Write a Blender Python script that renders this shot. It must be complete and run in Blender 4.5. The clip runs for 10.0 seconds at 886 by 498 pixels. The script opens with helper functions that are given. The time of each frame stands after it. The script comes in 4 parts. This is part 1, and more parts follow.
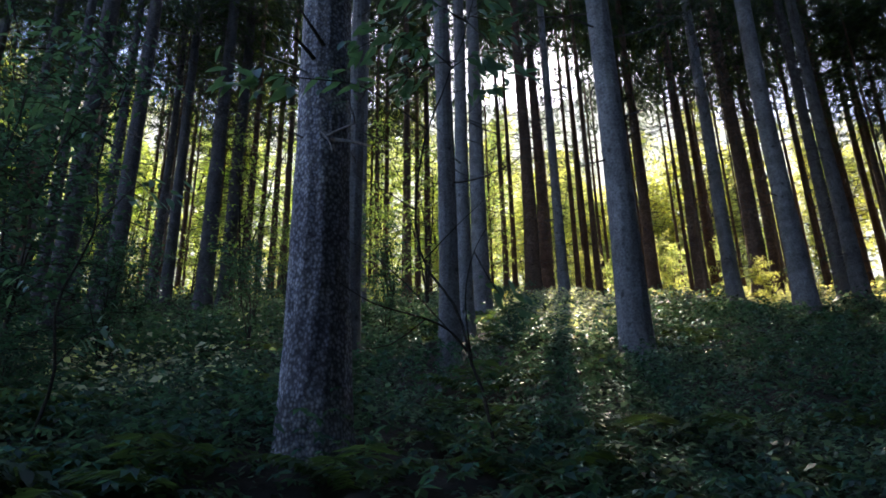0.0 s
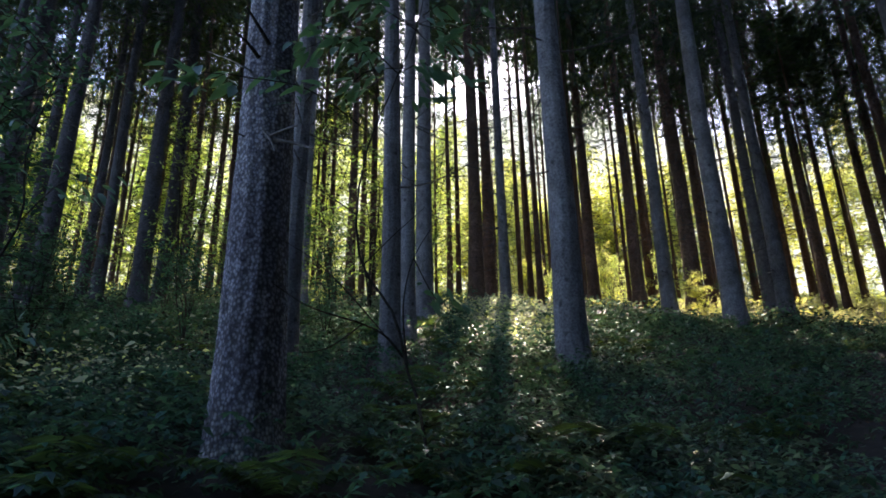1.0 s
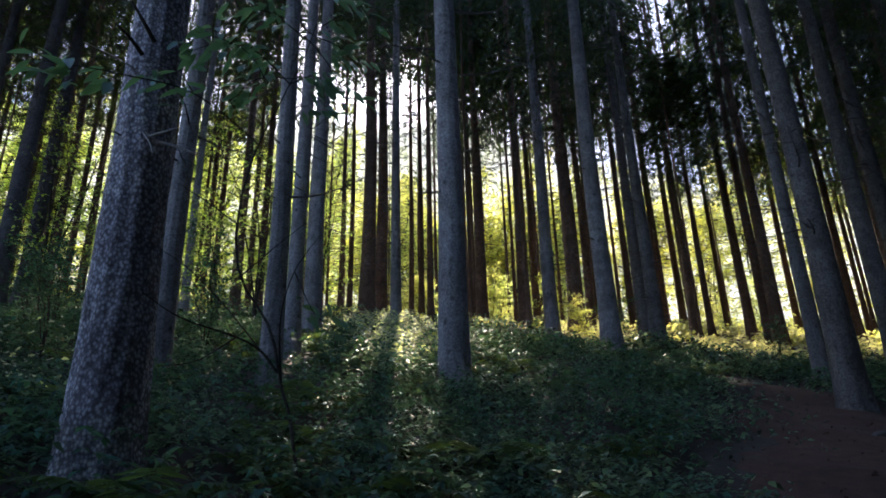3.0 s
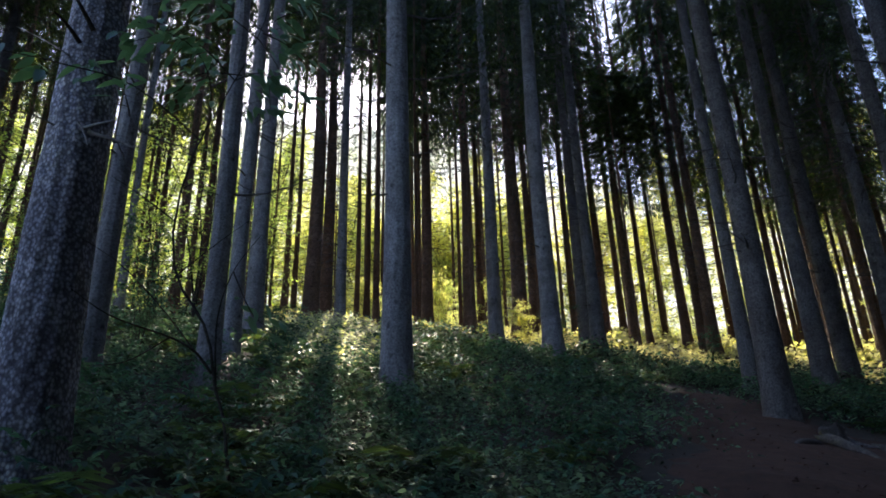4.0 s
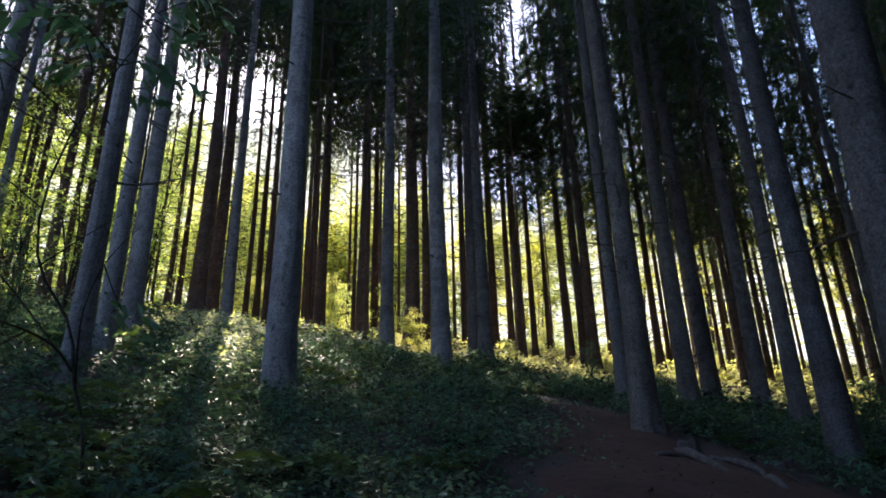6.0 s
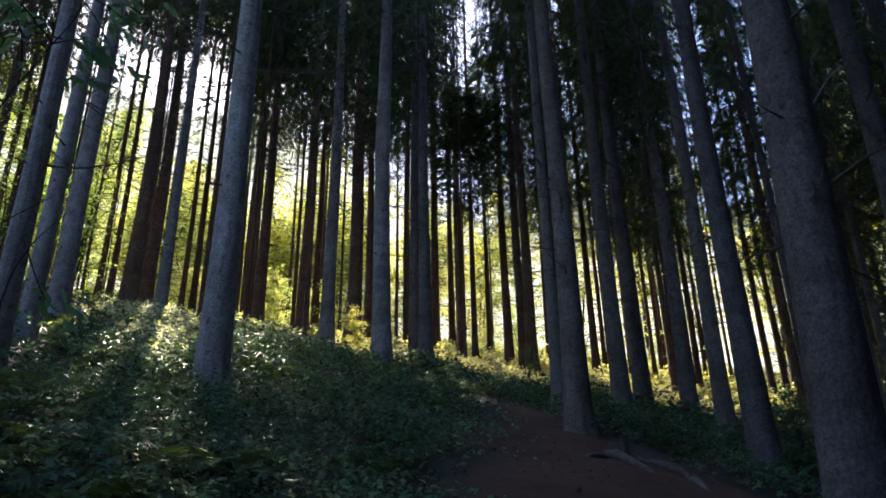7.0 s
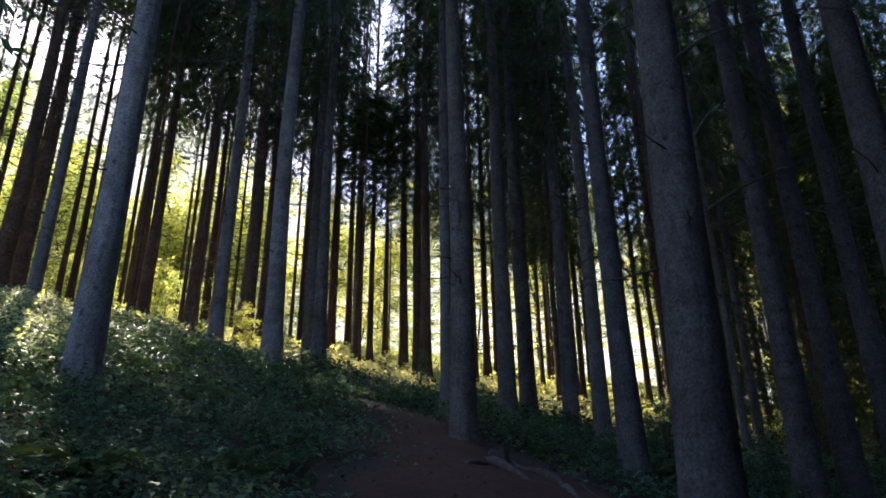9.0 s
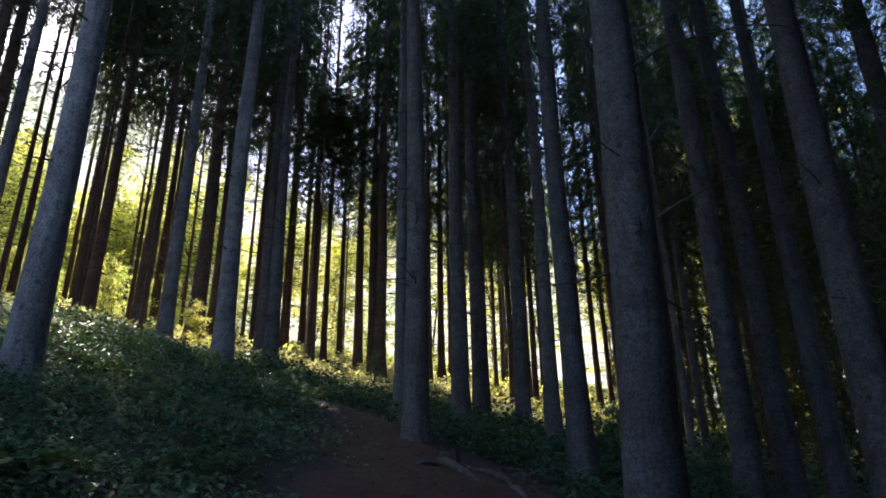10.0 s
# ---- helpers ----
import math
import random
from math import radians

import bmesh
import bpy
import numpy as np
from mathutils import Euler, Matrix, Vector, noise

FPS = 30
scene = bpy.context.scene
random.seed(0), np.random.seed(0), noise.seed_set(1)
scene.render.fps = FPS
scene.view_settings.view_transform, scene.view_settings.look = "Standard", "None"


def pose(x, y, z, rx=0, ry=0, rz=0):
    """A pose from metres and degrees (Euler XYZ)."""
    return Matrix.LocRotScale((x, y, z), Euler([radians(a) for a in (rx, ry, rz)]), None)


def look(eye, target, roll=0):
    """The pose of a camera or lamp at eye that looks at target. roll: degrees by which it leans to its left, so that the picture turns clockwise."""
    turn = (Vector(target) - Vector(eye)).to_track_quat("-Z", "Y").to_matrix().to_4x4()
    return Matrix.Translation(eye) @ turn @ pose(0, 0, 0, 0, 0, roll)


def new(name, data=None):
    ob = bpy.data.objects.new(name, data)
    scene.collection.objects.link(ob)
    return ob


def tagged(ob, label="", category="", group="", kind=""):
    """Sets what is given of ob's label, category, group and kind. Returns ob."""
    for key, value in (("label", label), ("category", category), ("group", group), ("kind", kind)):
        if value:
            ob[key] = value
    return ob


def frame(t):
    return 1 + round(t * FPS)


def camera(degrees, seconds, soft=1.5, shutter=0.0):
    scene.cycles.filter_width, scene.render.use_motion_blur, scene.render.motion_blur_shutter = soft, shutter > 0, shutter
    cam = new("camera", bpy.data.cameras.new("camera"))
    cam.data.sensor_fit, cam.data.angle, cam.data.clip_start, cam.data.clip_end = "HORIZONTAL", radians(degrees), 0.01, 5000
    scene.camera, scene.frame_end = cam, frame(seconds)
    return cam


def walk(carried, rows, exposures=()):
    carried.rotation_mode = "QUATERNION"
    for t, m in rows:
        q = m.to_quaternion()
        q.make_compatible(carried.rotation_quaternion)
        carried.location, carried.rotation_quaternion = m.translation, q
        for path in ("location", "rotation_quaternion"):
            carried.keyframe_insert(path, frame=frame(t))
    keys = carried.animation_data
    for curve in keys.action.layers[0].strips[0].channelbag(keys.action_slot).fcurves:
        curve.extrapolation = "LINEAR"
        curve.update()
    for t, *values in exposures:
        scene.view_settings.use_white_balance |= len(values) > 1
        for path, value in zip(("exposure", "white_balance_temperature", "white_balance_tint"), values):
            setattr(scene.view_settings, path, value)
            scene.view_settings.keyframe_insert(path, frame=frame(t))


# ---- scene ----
cam = camera(65.86, 10.0, soft=1.7)
PATH = [
    (0.0, pose(0.0000, 0.0000, 1.5000, 110.142, 1.144, 0.720)),
    (0.5, pose(0.0160, -0.0110, 1.5020, 110.212, 0.978, -1.453)),
    (1.0, pose(0.0330, -0.0220, 1.5050, 110.428, 0.875, -4.237)),
    (1.5, pose(0.0460, -0.0380, 1.5100, 110.762, 0.964, -6.903)),
    (2.0, pose(0.0600, -0.0500, 1.5130, 111.058, 1.091, -9.094)),
    (2.5, pose(0.0810, -0.0580, 1.5120, 111.301, 1.199, -11.221)),
    (4.0, pose(0.1200, -0.0740, 1.5170, 111.646, 1.356, -18.195)),
    (4.5, pose(0.1350, -0.0900, 1.5150, 111.836, 1.345, -20.451)),
    (5.0, pose(0.1470, -0.1090, 1.5140, 111.960, 1.303, -22.790)),
    (5.5, pose(0.1590, -0.1360, 1.5130, 112.017, 1.327, -24.993)),
    (7.0, pose(0.1910, -0.1680, 1.5110, 111.790, 0.928, -32.486)),
    (7.5, pose(0.2060, -0.1930, 1.5080, 111.812, 0.869, -34.799)),
    (8.0, pose(0.2160, -0.2180, 1.5100, 111.860, 0.803, -36.788)),
    (8.5, pose(0.2270, -0.2450, 1.5130, 111.921, 0.687, -38.975)),
    (9.0, pose(0.2370, -0.2620, 1.5130, 111.987, 0.695, -41.317)),
    (9.5, pose(0.2470, -0.2700, 1.5090, 112.069, 0.781, -43.322)),
    (10.0, pose(0.2520, -0.2790, 1.5080, 112.048, 0.857, -45.092)),
]
walk(cam, PATH, [(0.0, 1.03, 5700, 18), (10.0, 1.03, 5700, 18)])

# ---- light ----
SUN_AZ, SUN_EL = radians(10.4), radians(39.3)
SUN_WAY = Vector((math.sin(SUN_AZ) * math.cos(SUN_EL), math.cos(SUN_AZ) * math.cos(SUN_EL), math.sin(SUN_EL)))
world = bpy.data.worlds.new("sky")
scene.world = world
world.use_nodes = True
wn = world.node_tree
sky = wn.nodes.new("ShaderNodeTexSky")
sky.sky_type, sky.sun_disc = "NISHITA", False
sky.sun_elevation, sky.sun_rotation = SUN_EL, SUN_AZ
sky.air_density, sky.dust_density = 1.0, 1.2
wn.links.new(sky.outputs["Color"], wn.nodes["Background"].inputs["Color"])
wn.nodes["Background"].inputs["Strength"].default_value = 0.19
lamp = bpy.data.lights.new("sun", "SUN")
lamp.energy, lamp.angle, lamp.color = 5.0, radians(0.53), (1.0, 0.84, 0.55)
sun = new("sun", lamp)
sun.matrix_world = look(SUN_WAY * 100, (0, 0, 0))

rng = np.random.default_rng(11)


# ---- ground shape ----
def height(x, y):
    """Height of the forest floor: a slope that rises ahead, level behind the camera and past the crest."""
    x, y = np.asarray(x, float), np.asarray(y, float)
    soft = np.logaddexp(0, (y - 0.8) * 1.6) / 1.6 + 0.8
    crest = 40.0 - 0.06 * x
    top = soft - np.logaddexp(0, (soft - crest) * 0.25) / 0.25
    z = 0.31 + 0.334 * top - 0.02 * np.clip(x, -60, 60)
    bumps = (0.10 * np.sin(0.9 * x + 0.6 * np.sin(0.7 * y)) * np.sin(0.8 * y + 1.1)
             + 0.05 * np.sin(2.3 * x + 1.7) * np.sin(2.1 * y + 0.4 * x) + 0.02 * np.sin(5.1 * x + y) * np.sin(4.7 * y - x))
    z = z + 0.07 * np.logaddexp(0, (np.clip(x, -60, 60) - 13) * 0.6) / 0.6
    z = z + 0.10 * np.exp(-((x + 0.8) ** 2 + (y - 3.8) ** 2) / 1.2)
    bank = 0.42 / (1 + np.exp(np.clip((y - 1.0) * 3.0, -30, 30)))
    return z + bumps * 0.8 - bank


def hgt(x, y):
    return float(height(x, y))


def path_mid(s):
    """Middle and half width of the trodden path, s from 0 at the near end to 1 where it is lost in the plants."""
    k = np.array([0.0, 0.28, 0.5, 0.64, 0.78, 0.9, 1.0])
    x = np.interp(s, k, [1.0, 2.7, 4.65, 5.9, 6.8, 7.45, 8.1])
    y = np.interp(s, k, [-5.0, -0.6, 3.2, 5.0, 7.0, 8.5, 9.9])
    w = np.interp(s, k, [2.2, 2.3, 2.1, 1.8, 1.4, 0.8, 0.25])
    return x, y, w


_s = np.linspace(0, 1, 60)
_px, _py, _pw = path_mid(_s)


def off_path(x, y):
    """Distance from the path's edge, negative on the path."""
    d = np.hypot(x[:, None] - _px[None], y[:, None] - _py[None]) - _pw[None]
    return d.min(1)


# ---- materials ----
def nodes_of(name):
    m = bpy.data.materials.new(name)
    m.use_nodes = True
    t = m.node_tree
    return m, t, t.nodes["Principled BSDF"], t.nodes["Material Output"]


def ramp(t, fac, stops):
    r = t.nodes.new("ShaderNodeValToRGB")
    while len(r.color_ramp.elements) < len(stops):
        r.color_ramp.elements.new(0.5)
    for e, (p, c) in zip(r.color_ramp.elements, stops):
        e.position, e.color = p, (*c, 1)
    t.links.new(fac, r.inputs["Fac"])
    return r.outputs["Color"]


def noise_tex(t, vec, scale, detail=4.0, rough=0.55):
    n = t.nodes.new("ShaderNodeTexNoise")
    n.inputs["Scale"].default_value, n.inputs["Detail"].default_value, n.inputs["Roughness"].default_value = scale, detail, rough
    if vec is not None:
        t.links.new(vec, n.inputs["Vector"])
    return n.outputs["Fac"]


def mapped(t, scale=(1, 1, 1)):
    c = t.nodes.new("ShaderNodeTexCoord")
    m = t.nodes.new("ShaderNodeMapping")
    m.inputs["Scale"].default_value = scale
    t.links.new(c.outputs["Object"], m.inputs["Vector"])
    return m.outputs["Vector"]


def mix(t, kind, fac, a, b):
    m = t.nodes.new("ShaderNodeMix")
    m.data_type, m.blend_type = "RGBA", kind
    for sock, v in ((m.inputs[0], fac), (m.inputs[6], a), (m.inputs[7], b)):
        if isinstance(v, (float, int)):
            sock.default_value = v
        elif isinstance(v, tuple):
            sock.default_value = (*v, 1)
        else:
            t.links.new(v, sock)
    return m.outputs[2]


def bump(t, bsdf, h, strength, distance):
    b = t.nodes.new("ShaderNodeBump")
    b.inputs["Strength"].default_value, b.inputs["Distance"].default_value = strength, distance
    t.links.new(h, b.inputs["Height"])
    t.links.new(b.outputs["Normal"], bsdf.inputs["Normal"])


def bark(name, dark, mid, light, grain=55.0, flakes=0.35, strength=0.4):
    """Bark: fine grain, faint level bands, wide patches and paler flakes, on bumped relief."""
    m, t, bsdf, out = nodes_of(name)
    vec = mapped(t)
    banded = mapped(t, (1.6, 1.6, 11.0))
    rising = mapped(t, (6.0, 6.0, 1.1))
    fine = noise_tex(t, vec, grain, 3.0, 0.55)
    bands = noise_tex(t, banded, 1.3, 4.0, 0.6)
    streaks = noise_tex(t, rising, 3.0, 4.0, 0.6)
    wide = noise_tex(t, vec, 1.1, 3.0)
    col = ramp(t, fine, [(0.27, dark), (0.50, mid), (0.76, light)])
    v = t.nodes.new("ShaderNodeTexVoronoi")
    v.inputs["Scale"].default_value = grain * 0.95
    t.links.new(mapped(t, (1.0, 1.0, 0.75)), v.inputs["Vector"])
    inv = t.nodes.new("ShaderNodeMath")
    inv.operation = "SUBTRACT"
    inv.inputs[0].default_value = 1.0
    t.links.new(v.outputs["Distance"], inv.inputs[1])
    pick = mix(t, "MULTIPLY", 1.0, ramp(t, v.outputs["Color"], [(0.42, (0, 0, 0)), (0.58, (1, 1, 1))]), ramp(t, wide, [(0.42, (0.15, 0.15, 0.15)), (0.62, (1, 1, 1))]))
    amount = mix(t, "MULTIPLY", 1.0, pick, (flakes, flakes, flakes))
    col = mix(t, "MIX", amount, col, tuple(min(1.0, c * 1.7) for c in light))
    col = mix(t, "MULTIPLY", min(1.0, flakes * 1.2), col, ramp(t, v.outputs["Distance"], [(0.25, (1.1, 1.1, 1.1)), (0.62, (0.38, 0.36, 0.36))]))
    col = mix(t, "MULTIPLY", 0.35, col, ramp(t, bands, [(0.32, (0.62, 0.60, 0.60)), (0.6, (1.08, 1.08, 1.08))]))
    col = mix(t, "MULTIPLY", 0.35, col, ramp(t, streaks, [(0.3, (0.65, 0.63, 0.62)), (0.65, (1.1, 1.1, 1.1))]))
    col = mix(t, "MULTIPLY", 0.8, col, ramp(t, wide, [(0.3, (0.66, 0.63, 0.60)), (0.7, (1.12, 1.13, 1.12))]))
    mottle = noise_tex(t, mapped(t, (1, 1, 0.6)), 9.0, 3.0, 0.6)
    col = mix(t, "MULTIPLY", 0.7, col, ramp(t, mottle, [(0.32, (0.62, 0.61, 0.62)), (0.64, (1.18, 1.18, 1.2))]))
    # dark knots left by fallen boughs
    knots = t.nodes.new("ShaderNodeTexVoronoi")
    knots.inputs["Scale"].default_value = 4.2
    t.links.new(mapped(t, (1.0, 1.0, 0.8)), knots.inputs["Vector"])
    col = mix(t, "MULTIPLY", 0.8, col, ramp(t, knots.outputs["Distance"], [(0.07, (0.28, 0.27, 0.26)), (0.15, (1, 1, 1))]))
    ob = t.nodes.new("ShaderNodeObjectInfo")
    col = mix(t, "MULTIPLY", 0.7, col, ramp(t, ob.outputs["Random"], [(0.0, (0.80, 0.75, 0.72)), (1.0, (1.15, 1.15, 1.17))]))
    t.links.new(col, bsdf.inputs["Base Color"])
    bsdf.inputs["Roughness"].default_value = 0.8
    bsdf.inputs["Specular IOR Level"].default_value = 0.3
    add = t.nodes.new("ShaderNodeMath")
    add.operation = "MULTIPLY_ADD"
    t.links.new(inv.outputs[0], add.inputs[0])
    add.inputs[1].default_value = 0.6
    t.links.new(fine, add.inputs[2])
    bump(t, bsdf, add.outputs[0], strength, 0.008)
    return m


def leaf(name, base, through_col, share=0.45, rough=0.45, spread=0.5, gaps=0.0, cool=False):
    """A leaf that reflects and lets light through; each leaf has its own shade."""
    m, t, bsdf, out = nodes_of(name)
    g = t.nodes.new("ShaderNodeNewGeometry")
    lo, hi = 1 - spread, 1 + spread
    tone = ramp(t, g.outputs["Random Per Island"], [(0.0, (lo, lo, lo * 0.9)), (0.6, (1, 1, 1)), (1.0, (hi * 0.9, hi, hi * 0.85) if cool else (hi, hi, 0.5 + lo * 0.5))])
    col = mix(t, "MULTIPLY", 1.0, base, tone)
    thr = mix(t, "MULTIPLY", 1.0, through_col, tone)
    t.links.new(col, bsdf.inputs["Base Color"])
    bsdf.inputs["Roughness"].default_value = rough
    bsdf.inputs["Specular IOR Level"].default_value = 0.3 if cool else 0.4
    tr = t.nodes.new("ShaderNodeBsdfTranslucent")
    t.links.new(thr, tr.inputs["Color"])
    mx = t.nodes.new("ShaderNodeMixShader")
    mx.inputs["Fac"].default_value = share
    t.links.new(bsdf.outputs[0], mx.inputs[1])
    t.links.new(tr.outputs[0], mx.inputs[2])
    if gaps:
        # the open spaces between the needles of one spray
        holes = ramp(t, noise_tex(t, mapped(t), 24.0, 2.0, 0.6), [(gaps - 0.01, (0, 0, 0)), (gaps + 0.01, (1, 1, 1))])
        clear = t.nodes.new("ShaderNodeBsdfTransparent")
        cut = t.nodes.new("ShaderNodeMixShader")
        t.links.new(holes, cut.inputs["Fac"])
        t.links.new(clear.outputs[0], cut.inputs[1])
        t.links.new(mx.outputs[0], cut.inputs[2])
        mx = cut
    t.links.new(mx.outputs[0], out.inputs["Surface"])
    return m


def soil(name, stops, scale):
    m, t, bsdf, out = nodes_of(name)
    vec = mapped(t)
    a, b, c = noise_tex(t, vec, scale, 8.0, 0.7), noise_tex(t, vec, scale * 0.08, 3.0), noise_tex(t, vec, scale * 6, 4.0, 0.7)
    col = ramp(t, a, stops)
    col = mix(t, "MULTIPLY", 0.8, col, ramp(t, b, [(0.3, (0.55, 0.52, 0.5)), (0.7, (1.2, 1.2, 1.2))]))
    col = mix(t, "MULTIPLY", 0.6, col, ramp(t, c, [(0.3, (0.5, 0.5, 0.5)), (0.7, (1.3, 1.3, 1.3))]))
    t.links.new(col, bsdf.inputs["Base Color"])
    bsdf.inputs["Roughness"].default_value = 0.9
    bump(t, bsdf, c, 0.7, 0.02)
    return m


M_BARK_OLD = bark("scaly_grey_bark", (0.25, 0.245, 0.28), (0.51, 0.515, 0.61), (0.72, 0.735, 0.86), 56.0, 0.85, 0.8)
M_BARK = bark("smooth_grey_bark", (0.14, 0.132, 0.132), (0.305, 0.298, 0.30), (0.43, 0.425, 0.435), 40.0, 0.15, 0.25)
# Darker copies of the grey bark: shade on outer trunks put into colour.
M_BARK_SHADED = bark("shaded_grey_bark", (0.05, 0.047, 0.048), (0.108, 0.105, 0.109), (0.185, 0.185, 0.195), 34.0, 0.1, 0.2)
M_BARK_HALF_SHADED = bark("half_shaded_bark", (0.085, 0.076, 0.072), (0.19, 0.178, 0.172), (0.29, 0.28, 0.275), 38.0, 0.15, 0.25)
M_BARK_FAR = bark("brown_spruce_bark", (0.085, 0.050, 0.034), (0.19, 0.118, 0.08), (0.30, 0.21, 0.155), 36.0, 0.25)
M_TWIG = bark("dead_wood", (0.05, 0.045, 0.04), (0.11, 0.10, 0.09), (0.22, 0.20, 0.18), 60.0, 0.2, 0.4)
M_DEAD = bark("weathered_wood", (0.06, 0.052, 0.047), (0.13, 0.115, 0.105), (0.22, 0.195, 0.18), 50.0, 0.2, 0.5)
M_PALE_TWIG = bark("bleached_twig", (0.16, 0.15, 0.14), (0.34, 0.32, 0.30), (0.48, 0.46, 0.43), 60.0, 0.2, 0.3)
M_STEM = bark("sapling_bark", (0.03, 0.028, 0.025), (0.06, 0.055, 0.045), (0.12, 0.11, 0.09), 60.0, 0.1, 0.3)
M_NEEDLE = leaf("spruce_needles", (0.045, 0.075, 0.040), (0.10, 0.15, 0.03), 0.28, 0.55, 0.5, 0.49)
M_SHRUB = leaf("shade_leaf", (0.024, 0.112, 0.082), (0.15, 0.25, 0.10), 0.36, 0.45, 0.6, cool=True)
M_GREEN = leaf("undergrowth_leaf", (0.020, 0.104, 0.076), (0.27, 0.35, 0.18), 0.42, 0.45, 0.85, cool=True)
M_UNDER = leaf("understorey_leaf", (0.068, 0.125, 0.058), (0.57, 0.72, 0.19), 0.6, 0.45, 0.6)
M_SAPLING = leaf("sapling_leaf", (0.15, 0.285, 0.235), (0.24, 0.42, 0.12), 0.36, 0.35, 0.5, cool=True)
M_FERN = leaf("fern_leaf", (0.046, 0.098, 0.058), (0.16, 0.24, 0.05), 0.42, 0.55)
# Clearing plants: sunlight's brightness and warm tint are partly put into these leaf colours.
M_LIT = leaf("sunlit_clearing_leaf", (0.18, 0.20, 0.08), (0.94, 0.92, 0.28), 0.74, 0.5, 0.5)
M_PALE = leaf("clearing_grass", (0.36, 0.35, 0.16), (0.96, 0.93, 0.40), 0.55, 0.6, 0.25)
# Greener clearing leaf for the left; its sunlit brightness is put into the colour.
M_LIT_LIME = leaf("sunlit_lime_leaf", (0.17, 0.21, 0.085), (0.90, 0.98, 0.32), 0.76, 0.5, 0.5)
# Pale leaf for sun patches: their light is put into the colour.
M_LIT_HERB = leaf("sunlit_pale_leaf", (0.20, 0.25, 0.15), (0.86, 0.90, 0.55), 0.55, 0.38, 0.6)
M_LITTER = leaf("fallen_leaf", (0.11, 0.055, 0.034), (0.12, 0.06, 0.03), 0.12, 0.7)
M_GROUND = soil("forest_soil", [(0.3, (0.028, 0.022, 0.016)), (0.5, (0.055, 0.042, 0.03)), (0.72, (0.10, 0.078, 0.05))], 7.0)
M_PATH = soil("trodden_soil", [(0.3, (0.048, 0.020, 0.011)), (0.5, (0.086, 0.038, 0.021)), (0.75, (0.13, 0.064, 0.038))], 9.0)


# ---- mesh helpers ----
def sheet(name, faces):
    """A mesh of loose faces from an array (count, corners, 3)."""
    n, k = faces.shape[:2]
    me = bpy.data.meshes.new(name)
    me.vertices.add(n * k)
    me.vertices.foreach_set("co", faces.astype(np.float32).ravel())
    me.loops.add(n * k)
    me.loops.foreach_set("vertex_index", np.arange(n * k, dtype=np.int32))
    me.polygons.add(n)
    me.polygons.foreach_set("loop_start", np.arange(0, n * k, k, dtype=np.int32))
    me.update(calc_edges=True)
    return me


def skin(name, verts, quads, smooth=True):
    me = bpy.data.meshes.new(name)
    v, q = np.asarray(verts, np.float32), np.asarray(quads, np.int32)
    me.vertices.add(len(v))
    me.vertices.foreach_set("co", v.ravel())
    me.loops.add(q.size)
    me.loops.foreach_set("vertex_index", q.ravel())
    me.polygons.add(len(q))
    me.polygons.foreach_set("loop_start", np.arange(0, q.size, q.shape[1], dtype=np.int32))
    me.update(calc_edges=True)
    if smooth:
        me.polygons.foreach_set("use_smooth", np.ones(len(q), bool))
    return me


def dress(me, mat):
    me.materials.clear()
    me.materials.append(mat)
    return me


def part(name, me, mat, parent, label=""):
    ob = new(name, dress(me, mat))
    ob.parent = parent
    return tagged(ob, label)


def ring_quads(rows, segs):
    i, j = np.meshgrid(np.arange(rows - 1), np.arange(segs), indexing="ij")
    a, b = i * segs + j, i * segs + (j + 1) % segs
    return np.stack([a, b, b + segs, a + segs], -1).reshape(-1, 4)


def tubes(lines, radii, segs=5):
    """Tapered tubes along lines (a list of (k, 3) arrays), all in one vertex and face array."""
    V, Q, at = [], [], 0
    for line, rad in zip(lines, radii):
        line = np.asarray(line, float)
        tan = np.gradient(line, axis=0)
        tan /= np.linalg.norm(tan, axis=1)[:, None] + 1e-9
        ref = np.array([0, 0, 1.0]) if abs(tan[0][2]) < 0.8 else np.array([1.0, 0, 0])
        u = np.cross(tan, ref)
        u /= np.linalg.norm(u, axis=1)[:, None] + 1e-9
        w = np.cross(tan, u)
        a = np.linspace(0, 2 * np.pi, segs, endpoint=False)
        r = np.asarray(rad, float)[:, None, None]
        V.append((line[:, None] + r * (u[:, None] * np.cos(a)[None, :, None] + w[:, None] * np.sin(a)[None, :, None])).reshape(-1, 3))
        Q.append(ring_quads(len(line), segs) + at)
        at += len(line) * segs
    return np.concatenate(V), np.concatenate(Q)


def blades(at, way, side, length, width, droop=0.0):
    """Pointed leaves: four corners each, folded a little along the midrib."""
    length, width = length[:, None], width[:, None]
    up = np.cross(side, way)
    mid = at + way * length * 0.45
    tip = at + way * length - np.array([0, 0, 1.0]) * droop * length
    return np.stack([at, mid + side * width * 0.5 + up * width * 0.12, tip, mid - side * width * 0.5 + up * width * 0.12], 1)


def unit(v):
    return v / (np.linalg.norm(v, axis=-1, keepdims=True) + 1e-9)


def random_leaves(r, at, length, width, flat=0.6):
    """Leaves at the given points, lying roughly level, turned at random."""
    n = len(at)
    a = r.uniform(0, 2 * np.pi, n)
    way = unit(np.stack([np.cos(a), np.sin(a), r.normal(-0.15, 0.35, n)], -1))
    nor = unit(np.stack([r.normal(0, flat, n), r.normal(0, flat, n), np.ones(n)], -1))
    side = unit(np.cross(way, nor))
    s = r.uniform(0.65, 1.25, n)
    return blades(at, way, side, length * s, width * s, 0.12)


